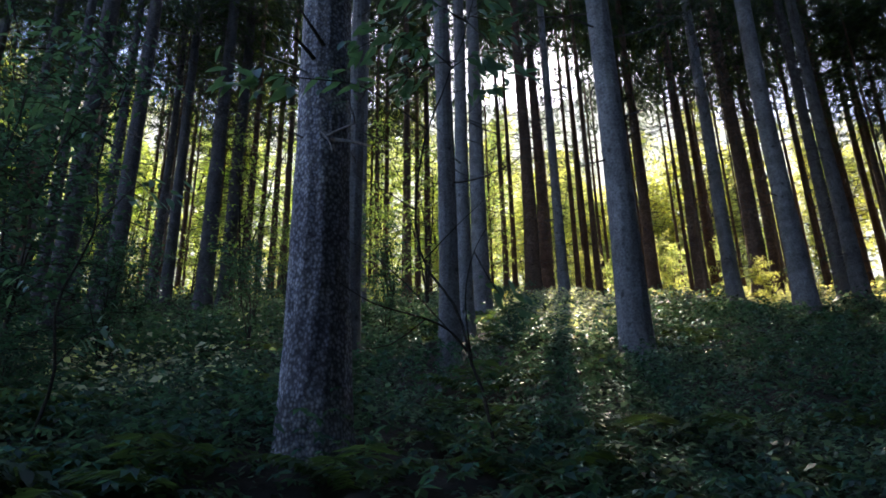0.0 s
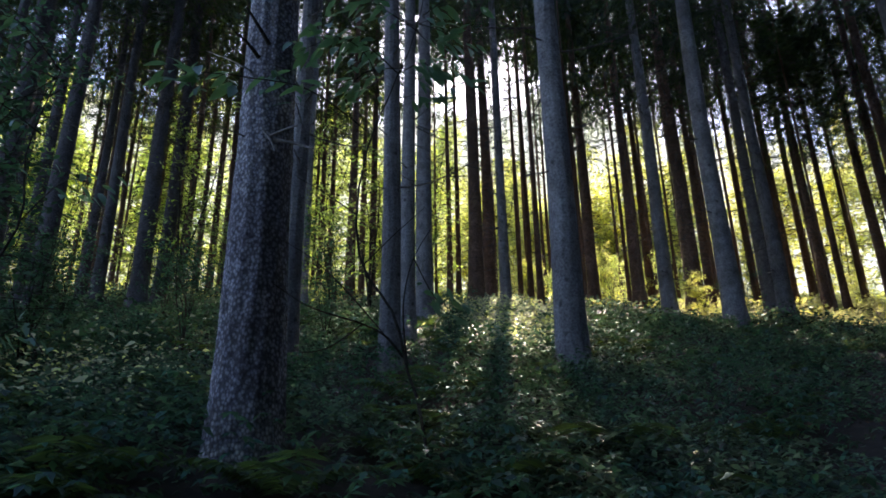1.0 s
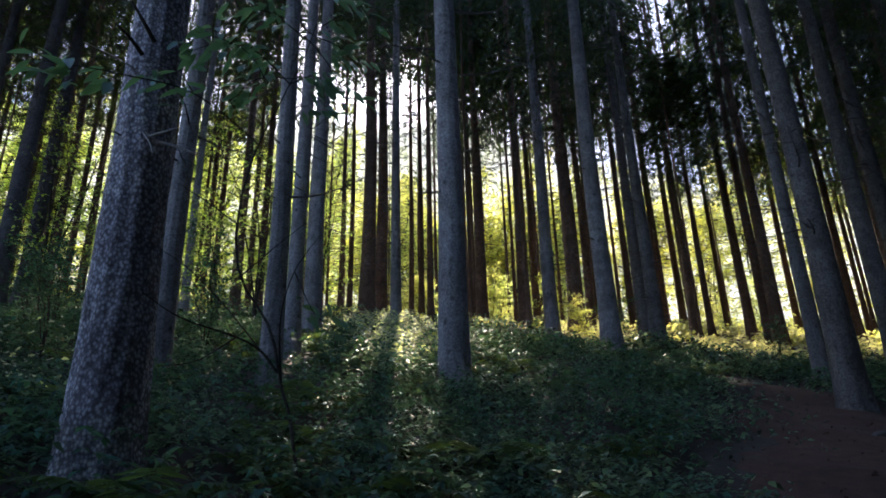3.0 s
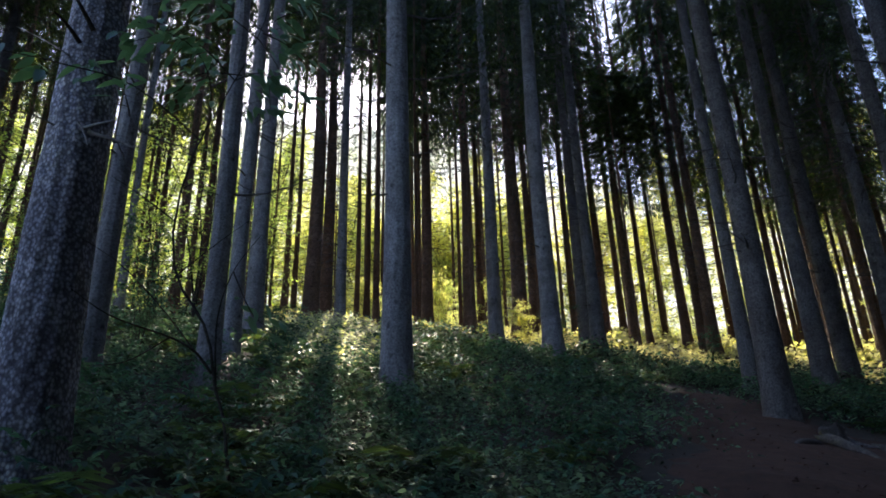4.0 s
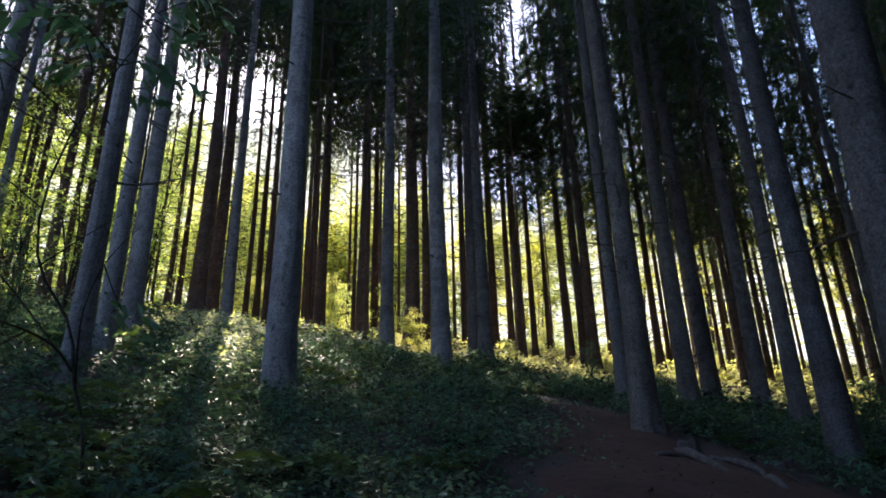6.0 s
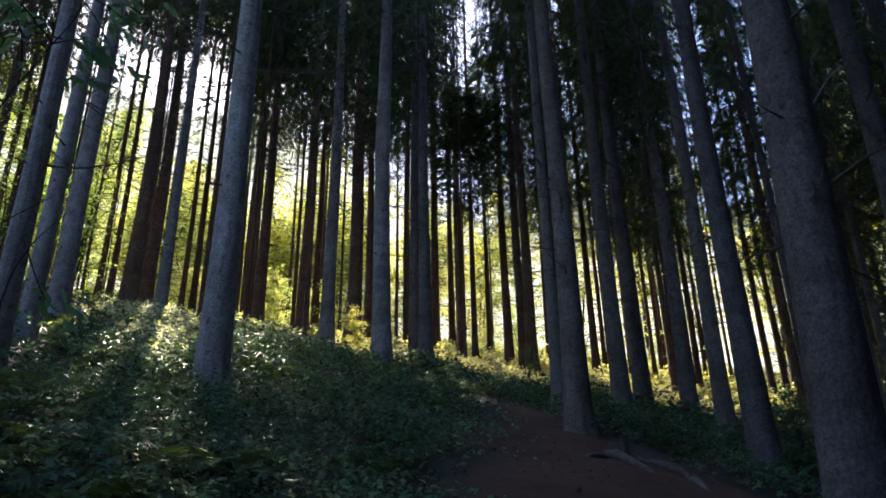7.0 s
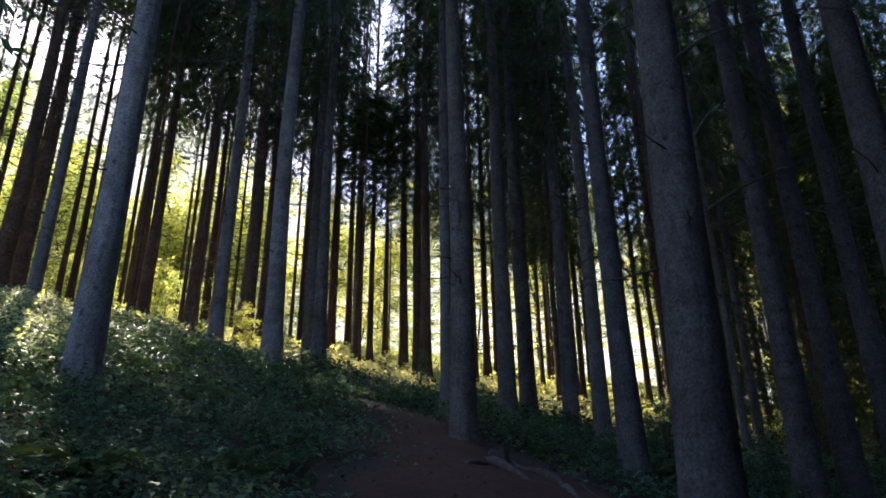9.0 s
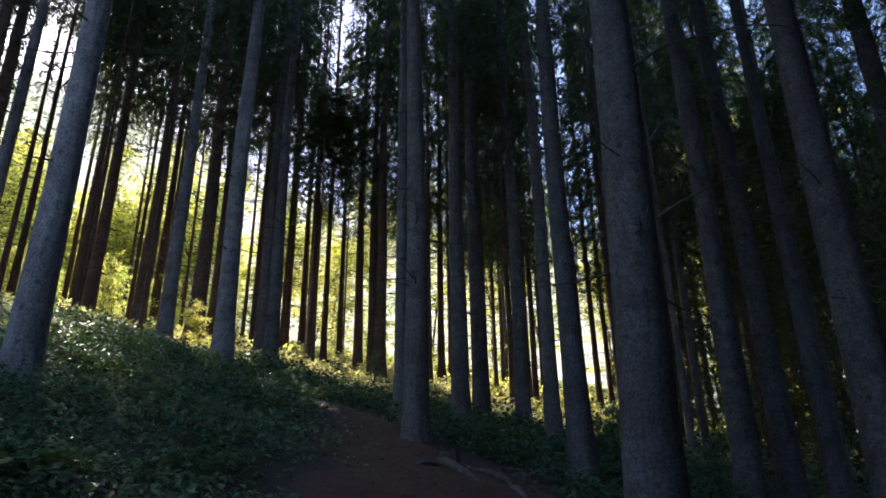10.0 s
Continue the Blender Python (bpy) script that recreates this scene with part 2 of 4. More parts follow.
# ---- setting: ground, path ----
def ground_axis(lo, hi, near_lo, near_hi, step):
    a = np.arange(near_lo, near_hi + 1e-6, step)
    left = near_lo - np.cumsum(step * 1.25 ** np.arange(1, 40))
    right = near_hi + np.cumsum(step * 1.25 ** np.arange(1, 40))
    return np.concatenate([left[left > lo][::-1], a, right[right < hi]])


gx, gy = ground_axis(-900, 900, -16, 30, 0.3), ground_axis(-900, 900, -3, 40, 0.3)
GX, GY = np.meshgrid(gx, gy, indexing="ij")
GV = np.stack([GX, GY, height(GX, GY)], -1).reshape(-1, 3)
ii, jj = np.meshgrid(np.arange(len(gx) - 1), np.arange(len(gy) - 1), indexing="ij")
qa = ii * len(gy) + jj
GQ = np.stack([qa, qa + len(gy), qa + len(gy) + 1, qa + 1], -1).reshape(-1, 4)
ground = new("ground", dress(skin("ground", GV, GQ), M_GROUND))
tagged(ground, "sloping forest floor of dark soil and leaf litter", "ground", kind="structure")

ps = np.linspace(0, 1, 90)
mx_, my_, mw_ = path_mid(ps)
dx_, dy_ = np.gradient(mx_), np.gradient(my_)
ln_ = np.hypot(dx_, dy_)
across = np.linspace(-1, 1, 15)
wob_l, wob_r = 0.16 * np.sin(ps * 23) + 0.10 * np.sin(ps * 61 + 1), 0.18 * np.sin(ps * 19 + 2) + 0.09 * np.sin(ps * 53)
PV = []
for k in range(len(ps)):
    for a in across:
        w = a * mw_[k] + (wob_l[k] if a < 0 else wob_r[k]) * abs(a)
        x, y = mx_[k] + dy_[k] / ln_[k] * w, my_[k] - dx_[k] / ln_[k] * w
        z = hgt(x, y) + 0.025 * (1 - a * a) - 0.05 * abs(a) ** 6 + 0.012 * math.sin(9 * x + 4 * y) * math.sin(7 * y) + 0.012
        PV.append((x, y, z))
pi_, pj_ = np.meshgrid(np.arange(len(ps) - 1), np.arange(len(across) - 1), indexing="ij")
pa = pi_ * len(across) + pj_
PQ = np.stack([pa, pa + 1, pa + len(across) + 1, pa + len(across)], -1).reshape(-1, 4)
path = new("path", dress(skin("path", PV, PQ), M_PATH))
tagged(path, "trodden reddish brown earth path climbing into the forest", "path", kind="structure")


# ---- backdrop: the wooded slope far behind the clearing, its haze put in as glow ----
def far_slope():
    m, t, bsdf, out = nodes_of("glowing_far_woods")
    vec = mapped(t)
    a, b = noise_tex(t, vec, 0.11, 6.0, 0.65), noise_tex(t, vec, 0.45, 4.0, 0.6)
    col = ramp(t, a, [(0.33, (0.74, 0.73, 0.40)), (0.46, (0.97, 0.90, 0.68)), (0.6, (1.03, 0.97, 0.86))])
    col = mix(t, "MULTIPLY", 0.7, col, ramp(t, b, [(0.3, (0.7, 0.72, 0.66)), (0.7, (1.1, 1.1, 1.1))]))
    # Emission stands in for the bright haze; nothing here is a lamp.
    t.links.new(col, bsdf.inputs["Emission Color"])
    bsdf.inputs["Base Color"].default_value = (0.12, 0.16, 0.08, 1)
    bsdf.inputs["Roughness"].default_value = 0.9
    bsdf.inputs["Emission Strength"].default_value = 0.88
    r = np.random.default_rng(64)
    az = np.radians(np.linspace(-75, 105, 721))
    deg = np.degrees(az)
    peak = np.interp(deg, [-75, -10, 14, 24, 60, 105], [29, 30, 31, 28, 20, 14]) + 1.2 * np.sin(az * 7) + 0.8 * np.sin(az * 23 + 1)
    peak = peak + np.abs(r.normal(0, 0.8, len(az)))
    rows = np.linspace(0, 1, 14)
    V = []
    for f in rows:
        d = 150 + 45 * f + r.normal(0, 1.5, len(az))
        z = 8.0 + f * ((150 + 45) * np.tan(np.radians(peak)) - 8.0)
        V.append(np.stack([d * np.sin(az), d * np.cos(az), z], -1))
    V = np.concatenate(V)
    n = len(az)
    Q = [(i * n + j, i * n + j + 1, (i + 1) * n + j + 1, (i + 1) * n + j) for i in range(len(rows) - 1) for j in range(n - 1)]
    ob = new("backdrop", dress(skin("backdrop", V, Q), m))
    return tagged(ob, "glowing backdrop of pale hazy woods far behind the sunlit clearing", "backdrop", kind="structure")


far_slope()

# ---- spruce trees ----
TALL = 27.0


def trunk_mesh(name, dia, segs, rows, seed, relief=0.0, flare=0.35, lean=(0.0, 0.0), top=TALL, butt=0.15):
    r = np.random.default_rng(seed)
    t = np.linspace(0, 1, rows) ** 1.7
    h = -0.5 + t * (top + 0.5)
    a = np.linspace(0, 2 * np.pi, segs, endpoint=False)
    hh = np.clip(h, 0, None)
    rad = dia / 2 * 1.07 * (1 - 0.9 * hh / top) + 0.004
    ph = r.uniform(0, 6.3, 6)
    lobes = 0.5 + 0.28 * np.cos(4 * a + ph[0]) + 0.22 * np.cos(3 * a + ph[1])
    R = rad[:, None] * (0.96 + butt * np.exp(-hh / 1.4)[:, None] + flare * np.exp(-hh / 0.28)[:, None] * (0.35 + 1.1 * lobes)[None])
    R = R * (1 + 0.025 * np.sin(2 * a[None] + ph[2] + h[:, None] * 0.5) + 0.02 * np.sin(3 * a[None] + ph[3] - h[:, None] * 0.9))
    if relief:
        R = R + relief * (r.random((rows, segs)) - 0.5) + relief * 0.8 * np.sin(11 * a[None] + 3 * np.sin(h[:, None] * 2.1 + ph[4]))
    cx = lean[0] * hh + 0.02 * np.sin(h * 0.55 + ph[4])
    cy = lean[1] * hh + 0.02 * np.sin(h * 0.45 + ph[5])
    V = np.stack([cx[:, None] + R * np.cos(a), cy[:, None] + R * np.sin(a), np.repeat(h[:, None], segs, 1)], -1).reshape(-1, 3)
    return skin(name, V, ring_quads(rows, segs))


def crown_mesh(name, seed, base=9.5, reach=2.3, top=TALL, thin=1.0, fine=7.0, bulk=1.0, rich=1.0):
    """Needle sprays on drooping boughs, from the first live whorl to the tip; finer in the lower whorls."""
    r = np.random.default_rng(seed)
    F, h = [], base
    while h < top - 0.3:
        f = (h - base) / (top - base)
        close = h < base + fine
        high = h > base + 10.0
        for k in range(r.integers(4, 7)):
            if r.random() > 0.92 * thin:
                continue
            L = reach * (0.35 + 0.65 * min(1, f * 5 + 0.45)) * (1 - f) ** 0.75 * r.uniform(0.7, 1.2) + 0.25
            a = r.uniform(0, 2 * np.pi)
            out = np.array([np.cos(a), np.sin(a), 0])
            sag = r.uniform(0.25, 0.55) * (1 - 0.6 * f)
            n = int(13 + 17 * L) if close else (int(4 + 2.6 * L) if high else int((6 + 6 * L) * rich))
            s = r.uniform(0.10, 1.0, n) ** 0.8
            at = out * (s * L)[:, None] + np.array([0, 0, 1.0]) * (h + r.uniform(-0.2, 0.2) + 0.12 * s - sag * L * s ** 1.6)[:, None]
            sd = np.array([-np.sin(a), np.cos(a), 0]) * np.where(r.random(n) < 0.5, 1, -1)[:, None]
            at = at + sd * (r.uniform(0, 0.22, n) * (0.4 + s))[:, None] * min(L, 1.5) - np.array([0, 0, 1.0]) * r.uniform(0, 0.18, n)[:, None]
            way = unit(out * r.uniform(0.1, 0.9, n)[:, None] + sd * r.uniform(0.1, 0.8, n)[:, None] + np.array([0, 0, -1.0]) * r.uniform(0.1, 1.2, n)[:, None])
            side = unit(np.cross(way, r.normal(0, 1, (n, 3))))
            ln = r.uniform(0.12, 0.34, n) if close else r.uniform(0.25, 0.65, n) * (1.65 if high else 1.0)
            F.append(blades(at, way, side, ln, ln * (r.uniform(0.20, 0.40, n) if close else r.uniform(0.15, 0.31, n) * bulk), 0.1))
            bough = np.array([[0, 0, h], out * L * 0.5 + [0, 0, h + 0.06 - sag * L * 0.33], out * L + [0, 0, h + 0.12 - sag * L]])
            w = np.array([0, 0, 0.03])
            F.append(np.stack([bough[0] - w * 0.6, bough[1] - w * 0.4, bough[1] + w * 0.4, bough[0] + w * 0.6])[None])
            F.append(np.stack([bough[1] - w * 0.4, bough[2], bough[2] + w * 0.05, bough[1] + w * 0.4])[None])
        h += r.uniform(0.32, 0.55)
    return sheet(name, np.concatenate(F))


def bough_mesh(seed, L, r0=0.016):
    """One bare dead bough with a few side twigs, along +x."""
    r = np.random.default_rng(seed)
    s = np.linspace(0, 1, 8)
    axis = np.stack([s * L, 0.10 * L * np.sin(s * 2.2 + r.uniform(0, 3)) * s, -0.25 * L * s + 0.22 * L * s * s], -1) + r.normal(0, 0.008 * L, (8, 3)) * s[:, None]
    lines, rad = [axis], [r0 * (1 - 0.8 * s)]
    for k in range(5):
        i = r.integers(2, 7)
        w = np.array([r.uniform(0.3, 0.9), r.choice([-1, 1]) * r.uniform(0.4, 1.0), r.uniform(-0.5, 0.25)])
        q = np.linspace(0, 1, 4)[:, None]
        lines.append(axis[i] + w * q * L * r.uniform(0.12, 0.34) + np.array([0, 0, -0.05 * L]) * q * q)
        rad.append(r0 * 0.38 * (1 - 0.8 * q[:, 0]))
    V, Q = tubes(lines, rad, 5)
    return skin("dead_bough", V, Q)


def snag_mesh(name, seed, lo=1.4, hi=11.0, count=84, dia=0.36, reach=1.7, stubs=130):
    """Bare dead boughs with side twigs below the live crown."""
    r = np.random.default_rng(seed)
    lines, rad = [], []
    up = np.array([0, 0, 1.0])
    for k in range(count):
        h = lo + (hi - lo) * r.random() ** 0.75
        a, L = r.uniform(0, 2 * np.pi), reach * r.uniform(0.15, 1.0) * (0.3 + 0.7 * (h - lo) / (hi - lo))
        out = np.array([np.cos(a), np.sin(a), 0])
        sd = np.array([-np.sin(a), np.cos(a), 0])
        s = np.linspace(0, 1, 3)
        sag = r.uniform(-0.15, 0.4)
        line = out * (dia * 0.42 + s * L)[:, None] + sd * (r.normal(0, 0.12) * s * s * L)[:, None] + up * (h - sag * L * s + 0.12 * L * s * s)[:, None]
        fat = 0.019 * r.uniform(0.5, 1.3)
        lines.append(line)
        rad.append(fat * (1 - 0.75 * s))
        for j in range(4):
            f = r.uniform(0.25, 1.0)
            p = np.array([np.interp(f, s, line[:, c]) for c in range(3)])
            w = out * r.uniform(0.1, 0.8) + sd * r.choice([-1, 1]) * r.uniform(0.3, 1.0) + up * r.uniform(-0.9, 0.2)
            lines.append(np.stack([p, p + w * L * r.uniform(0.12, 0.4)]))
            rad.append(np.array([fat * 0.55, fat * 0.2]))
    for k in range(stubs):
        h, a = r.uniform(0.8, hi + 2.0), r.uniform(0, 2 * np.pi)
        out = np.array([np.cos(a), np.sin(a), r.uniform(-0.6, 0.3)])
        p = np.array([0, 0, h]) + out * dia * 0.36
        lines.append(np.stack([p, p + out * r.uniform(0.08, 0.5)]))
        rad.append(np.array([0.014, 0.006]))
    V, Q = tubes(lines, rad, 3)
    return skin(name, V, Q)


FAR_TRUNKS = [trunk_mesh("trunk", 0.36, 14, 26, 40 + k, 0.004) for k in range(5)]
HALF_SHADED_TRUNKS = [trunk_mesh("trunk", 0.36, 20, 40, 150 + k, 0.004) for k in range(4)]
GREY_TRUNKS = [trunk_mesh("trunk", 0.36, 20, 40, 140 + k, 0.004) for k in range(5)]
SHADED_TRUNKS = [trunk_mesh("trunk", 0.36, 20, 40, 50 + k, 0.004) for k in range(3)]
BASE = 9.5
CROWNS = [crown_mesh("crown", 60 + k, BASE, 1.85 + 0.15 * (k % 3), thin=0.85, fine=4.0, bulk=1.4) for k in range(4)]
THIN_CROWNS = [crown_mesh("crown", 80 + k, BASE, 1.45, thin=0.6, fine=3.0, bulk=1.7) for k in range(3)]
LOW_CROWNS = [crown_mesh("crown", 90 + k, 3.5, 1.9, thin=0.55, fine=5.0, rich=1.6) for k in range(3)]
SCREEN_CROWNS = [crown_mesh("crown", 105 + k, 1.0, 3.2, fine=-1.0, bulk=6.5, rich=0.4) for k in range(2)]
YOUNG_CROWNS = [crown_mesh("crown", 110 + k, 1.0, 2.6, fine=-1.0, rich=1.2, bulk=1.8) for k in range(2)]
DENSE_CROWNS = [crown_mesh("crown", 95 + k, BASE, 2.1, thin=0.9, fine=2.0, bulk=2.0) for k in range(2)]
SNAGS = [snag_mesh("dead_wood", 70 + k) for k in range(5)]
FAR_SNAGS = [snag_mesh("dead_wood", 170 + k, count=52, stubs=50) for k in range(5)]
BOUGHS = [bough_mesh(300 + k, 0.5 + 0.28 * k) for k in range(5)]
FOREST = []


def sun_lane(x, y):
    """Whether a crown here would stand between the sun and the lit patch of plants."""
    u = y - 18.0
    return u > 0 and abs(x - (3.1 + 0.183 * u)) < 2.6


def west_lane(x, y):
    """Whether a crown here would keep the low sun from the thicket in the west."""
    return y > 15 and abs(x - (-2.9 + 0.183 * (y - 6.5))) < 0.8


def lane_base(x, y):
    """Height at which crowns begin over the two lanes of sunlight; 0 elsewhere."""
    if sun_lane(x, y) and y > 22:
        return 0.49 * (y - 7.0) + 2.6
    return 0.49 * (y - 5.5) + 2.2 if west_lane(x, y) else 0.0


SKY_GAPS = [(36.6, 1.0, 0.88, 1.0), (58.3, 0.2, 0.86, 0.84), (75.5, 0.8, 0.86, 0.90)]  # azimuth, half width, rise of their lower and upper edges


def open_crown(x, y):
    """Where the canopy is open to the sky, the foot and the tip of the crown: near trees bear it above the gap, far ones below it."""
    az, d = math.degrees(math.atan2(x, y)), math.hypot(x, y)
    for mid, half, low, high in SKY_GAPS:
        if abs(az - mid) < half + 34.0 / d and 8 < d < 40:
            if d < 17:
                return min(24.0, d * high + 1.3 - hgt(x, y)), TALL
            foot = crown_base(x, y)
            return foot, min(TALL, max(foot + 4.0, d * low + 1.5 - hgt(x, y)))
    return None


def crown_base(x, y):
    """Height above the foot at which the live crown begins: high in the middle of the stand, lower to the east."""
    az = math.degrees(math.atan2(x, y))
    if lane_base(x, y):
        return lane_base(x, y)
    if 20 < az < 46 and y > 26:
        return 11.3
    if math.hypot(x, y) < 22:
        return float(np.interp(az, [-50, -12, 2, 48, 70, 110, 190], [7.5, 9.5, 11.0, 9.0, 7.5, 4.0, 2.0]))
    return float(np.interp(az, [-50, -12, 0, 6, 7, 13, 14, 17, 17.5, 20, 21.5, 34, 48, 70, 110],
                           [7.5, 9.0, 9.5, 9.5, 11.0, 11.0, 9.3, 9.3, 9.2, 9.2, 8.8, 8.2, 6.4, 5.8, 4.0]))


def spruce(x, y, dia, label, trunk=None, crowns=None, lean=(0.0, 0.0), group="spruce trees of the stand", snags=True, boughs=0, size=1.0, base=None):
    """One tree: an empty at its foot, the trunk, the dead boughs and the crown."""
    k = len(FOREST)
    tree = new("spruce_tree")
    tree.matrix_world = Matrix.Translation((x, y, hgt(x, y))) @ Matrix.Scale(size, 4)
    tagged(tree, label, "tree", group)
    wide = dia / 0.36
    turn = Matrix.Rotation(k * 2.399, 4, "Z")
    tilt = Matrix(((1, 0, lean[0], 0), (0, 1, lean[1], 0), (0, 0, 1, 0), (0, 0, 0, 1)))
    if trunk is None:
        # Shade is put in by place: left, near and right trunks get darker bark.
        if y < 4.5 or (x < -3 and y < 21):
            meshes, mat = SHADED_TRUNKS, M_BARK_SHADED
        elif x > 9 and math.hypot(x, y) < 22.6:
            meshes, mat = HALF_SHADED_TRUNKS, M_BARK_HALF_SHADED
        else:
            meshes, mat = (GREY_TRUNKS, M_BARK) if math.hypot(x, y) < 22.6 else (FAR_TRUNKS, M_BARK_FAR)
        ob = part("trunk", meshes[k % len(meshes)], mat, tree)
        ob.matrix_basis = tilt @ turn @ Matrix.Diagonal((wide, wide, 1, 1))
    else:
        # Near trunks on the right take the shaded copies of the bark.
        part("trunk", trunk, M_BARK_OLD if k == 0 else (M_BARK_SHADED if x > 6 and y < 6.5 else (M_BARK_HALF_SHADED if x > 6 else M_BARK)), tree).matrix_basis = tilt
    low = crowns is LOW_CROWNS or crowns is SCREEN_CROWNS or crowns is YOUNG_CROWNS
    crowns = crowns or CROWNS
    up = 0.0 if low else (base or crown_base(x, y)) - BASE
    if boughs:
        r = np.random.default_rng(900 + k)
        for j in range(boughs):
            h = r.uniform(2.2, 9.0 + up)
            a = r.uniform(0, 2 * np.pi)
            rad = dia * 0.42 * (1 - 0.9 * h / TALL)
            ob = part("dead_bough", BOUGHS[r.integers(0, 5) if h > 4 else r.integers(0, 3)], M_TWIG, tree)
            ob.matrix_basis = Matrix.Translation((lean[0] * h + rad * math.cos(a), lean[1] * h + rad * math.sin(a), h)) @ Matrix.Rotation(a, 4, "Z") @ Matrix.Rotation(r.normal(0, 0.15), 4, "Y") @ Matrix.Scale(r.uniform(0.6, 1.2), 4)
    elif snags:
        ob = tagged(part("dead_wood", (SNAGS if math.hypot(x, y) < 25 else FAR_SNAGS)[k % 5], M_TWIG, tree), kind="stuff")
        ob.matrix_basis = tilt @ turn @ Matrix.Diagonal((wide ** 0.5, wide ** 0.5, 1.0 + up / 12, 1))
    short = None if low else open_crown(x, y)
    if short:
        crowns = THIN_CROWNS
    ob = part("crown", crowns[k % len(crowns)], M_NEEDLE, tree)
    if short:
        k_z = (short[1] - short[0]) / (TALL - BASE)
        ob.matrix_basis = tilt @ turn @ Matrix.Translation((0, 0, short[1] - TALL * k_z)) @ Matrix.Diagonal((0.85, 0.85, k_z, 1))
        if short[1] < TALL:
            tree.children[0].matrix_basis = tree.children[0].matrix_basis @ Matrix.Diagonal((1, 1, short[1] / TALL, 1))
    else:
        ob.matrix_basis = tilt @ turn @ Matrix.Translation((0, 0, up))
    FOREST.append(tree)
    return tree


NEAR = [  # x, y, diameter, seed
    (-0.78, 3.92, 0.322, 1), (-1.07, 7.39, 0.21, 2), (0.005, 8.32, 0.235, 3), (0.33, 11.29, 0.25, 4), (2.07, 7.47, 0.325, 5),
    (7.58, 7.60, 0.35, 6), (9.36, 5.83, 0.37, 7), (6.33, 3.02, 0.51, 8), (9.07, 1.70, 0.46, 9), (0.80, 14.88, 0.38, 10),
]
NEAR_LABEL = {1: "thick old spruce with scaly grey bark and broken stubs", 2: "slender pale grey spruce standing behind the thick one",
              5: "straight grey spruce rising out of low green plants", 6: "straight grey spruce with flared roots beside the earth path",
              8: "very thick spruce in shade-darkened bark with dead boughs near the path"}
for x, y, dia, seed in NEAR:
    close = math.hypot(x, y) < 8.5
    spruce(x, y, dia, NEAR_LABEL.get(seed, "tall spruce with smooth grey bark and a high dark crown"),
           trunk_mesh("trunk", dia, 56 if close else 36, 170 if close else 90, seed, 0.006 if seed == 1 else (0.003 if close else 0.002), 0.18 if seed == 1 else 0.19, butt=0.20 if seed == 1 else 0.15), lean=(0.016, -0.036) if seed == 8 else (0.0, 0.0), boughs=0 if seed == 1 else 18, snags=False)

MIDDLE = [
    (3.14, 23.70, 0.54), (3.93, 25.61, 0.50), (3.39, 19.12, 0.31), (8.44, 26.63, 0.46), (6.31, 27.20, 0.28), (6.55, 30.22, 0.28),
    (6.48, 32.28, 0.26), (10.13, 26.05, 0.52), (12.07, 29.59, 0.36), (8.37, 19.21, 0.43), (10.78, 22.52, 0.58), (12.58, 24.98, 0.35),
    (7.56, 14.07, 0.44), (11.30, 18.85, 0.38), (10.04, 16.11, 0.36), (16.17, 25.25, 0.32), (15.41, 22.16, 0.26), (15.87, 21.84, 0.23),
    (18.42, 27.37, 0.33), (16.93, 21.04, 0.35), (16.09, 19.15, 0.33), (15.70, 18.17, 0.40), (22.15, 24.48, 0.28), (9.61, 10.21, 0.26),
    (9.22, 31.62, 0.17), (17.07, 29.38, 0.18), (19.96, 26.28, 0.18),
]
RIGHT = [
    (20.14, 19.49, 0.30), (23.98, 22.72, 0.21), (11.56, 10.38, 0.36), (12.97, 11.05, 0.38), (22.40, 18.49, 0.17), (23.61, 18.59, 0.28),
    (13.63, 10.24, 0.34), (13.00, 8.90, 0.34), (15.90, 8.63, 0.24), (25.71, 15.61, 0.26), (28.54, 16.74, 0.26), (11.41, 4.16, 0.40),
    (12.54, 3.97, 0.40), (13.71, 3.60, 0.36), (11.16, 1.15, 0.38), (25.58, 23.93, 0.18), (27.20, 22.07, 0.20),
]
LEFT = [
    (-6.14, 10.31, 0.34), (-7.99, 12.70, 0.24), (-8.08, 14.96, 0.27), (-6.63, 12.89, 0.34), (-8.66, 19.13, 0.26), (-7.53, 17.44, 0.31),
    (-6.28, 16.87, 0.41), (-6.10, 17.99, 0.36), (-7.45, 23.86, 0.27), (-8.39, 28.80, 0.25), (-8.44, 30.87, 0.20), (-6.40, 25.20, 0.28),
    (-3.57, 32.81, 0.22), (-2.82, 29.87, 0.27), (-1.47, 23.95, 0.34), (-0.74, 25.99, 0.28), (2.70, 29.78, 0.24), (3.32, 31.73, 0.26),
    (-2.58, 19.70, 0.23), (-1.21, 27.86, 0.17), (-10.21, 14.82, 0.25),
]
for x, y, dia in MIDDLE + RIGHT + LEFT:
    d = math.hypot(x, y)
    far = d > 25
    spruce(x, y, dia, "slim far spruce against the sunlit clearing" if far else "tall straight spruce with bare grey trunk and high crown",
           crowns=DENSE_CROWNS if sun_lane(x, y) and y > 26 else (THIN_CROWNS if x > 26 or (d < 22 and x > y * 0.8) else None), boughs=15 if d < 17 else 0)

# thin trees deep in the stand, others beside the way, unseen light blockers behind
fill = np.random.default_rng(5)
placed = [(t.matrix_world.translation.x, t.matrix_world.translation.y) for t in FOREST]


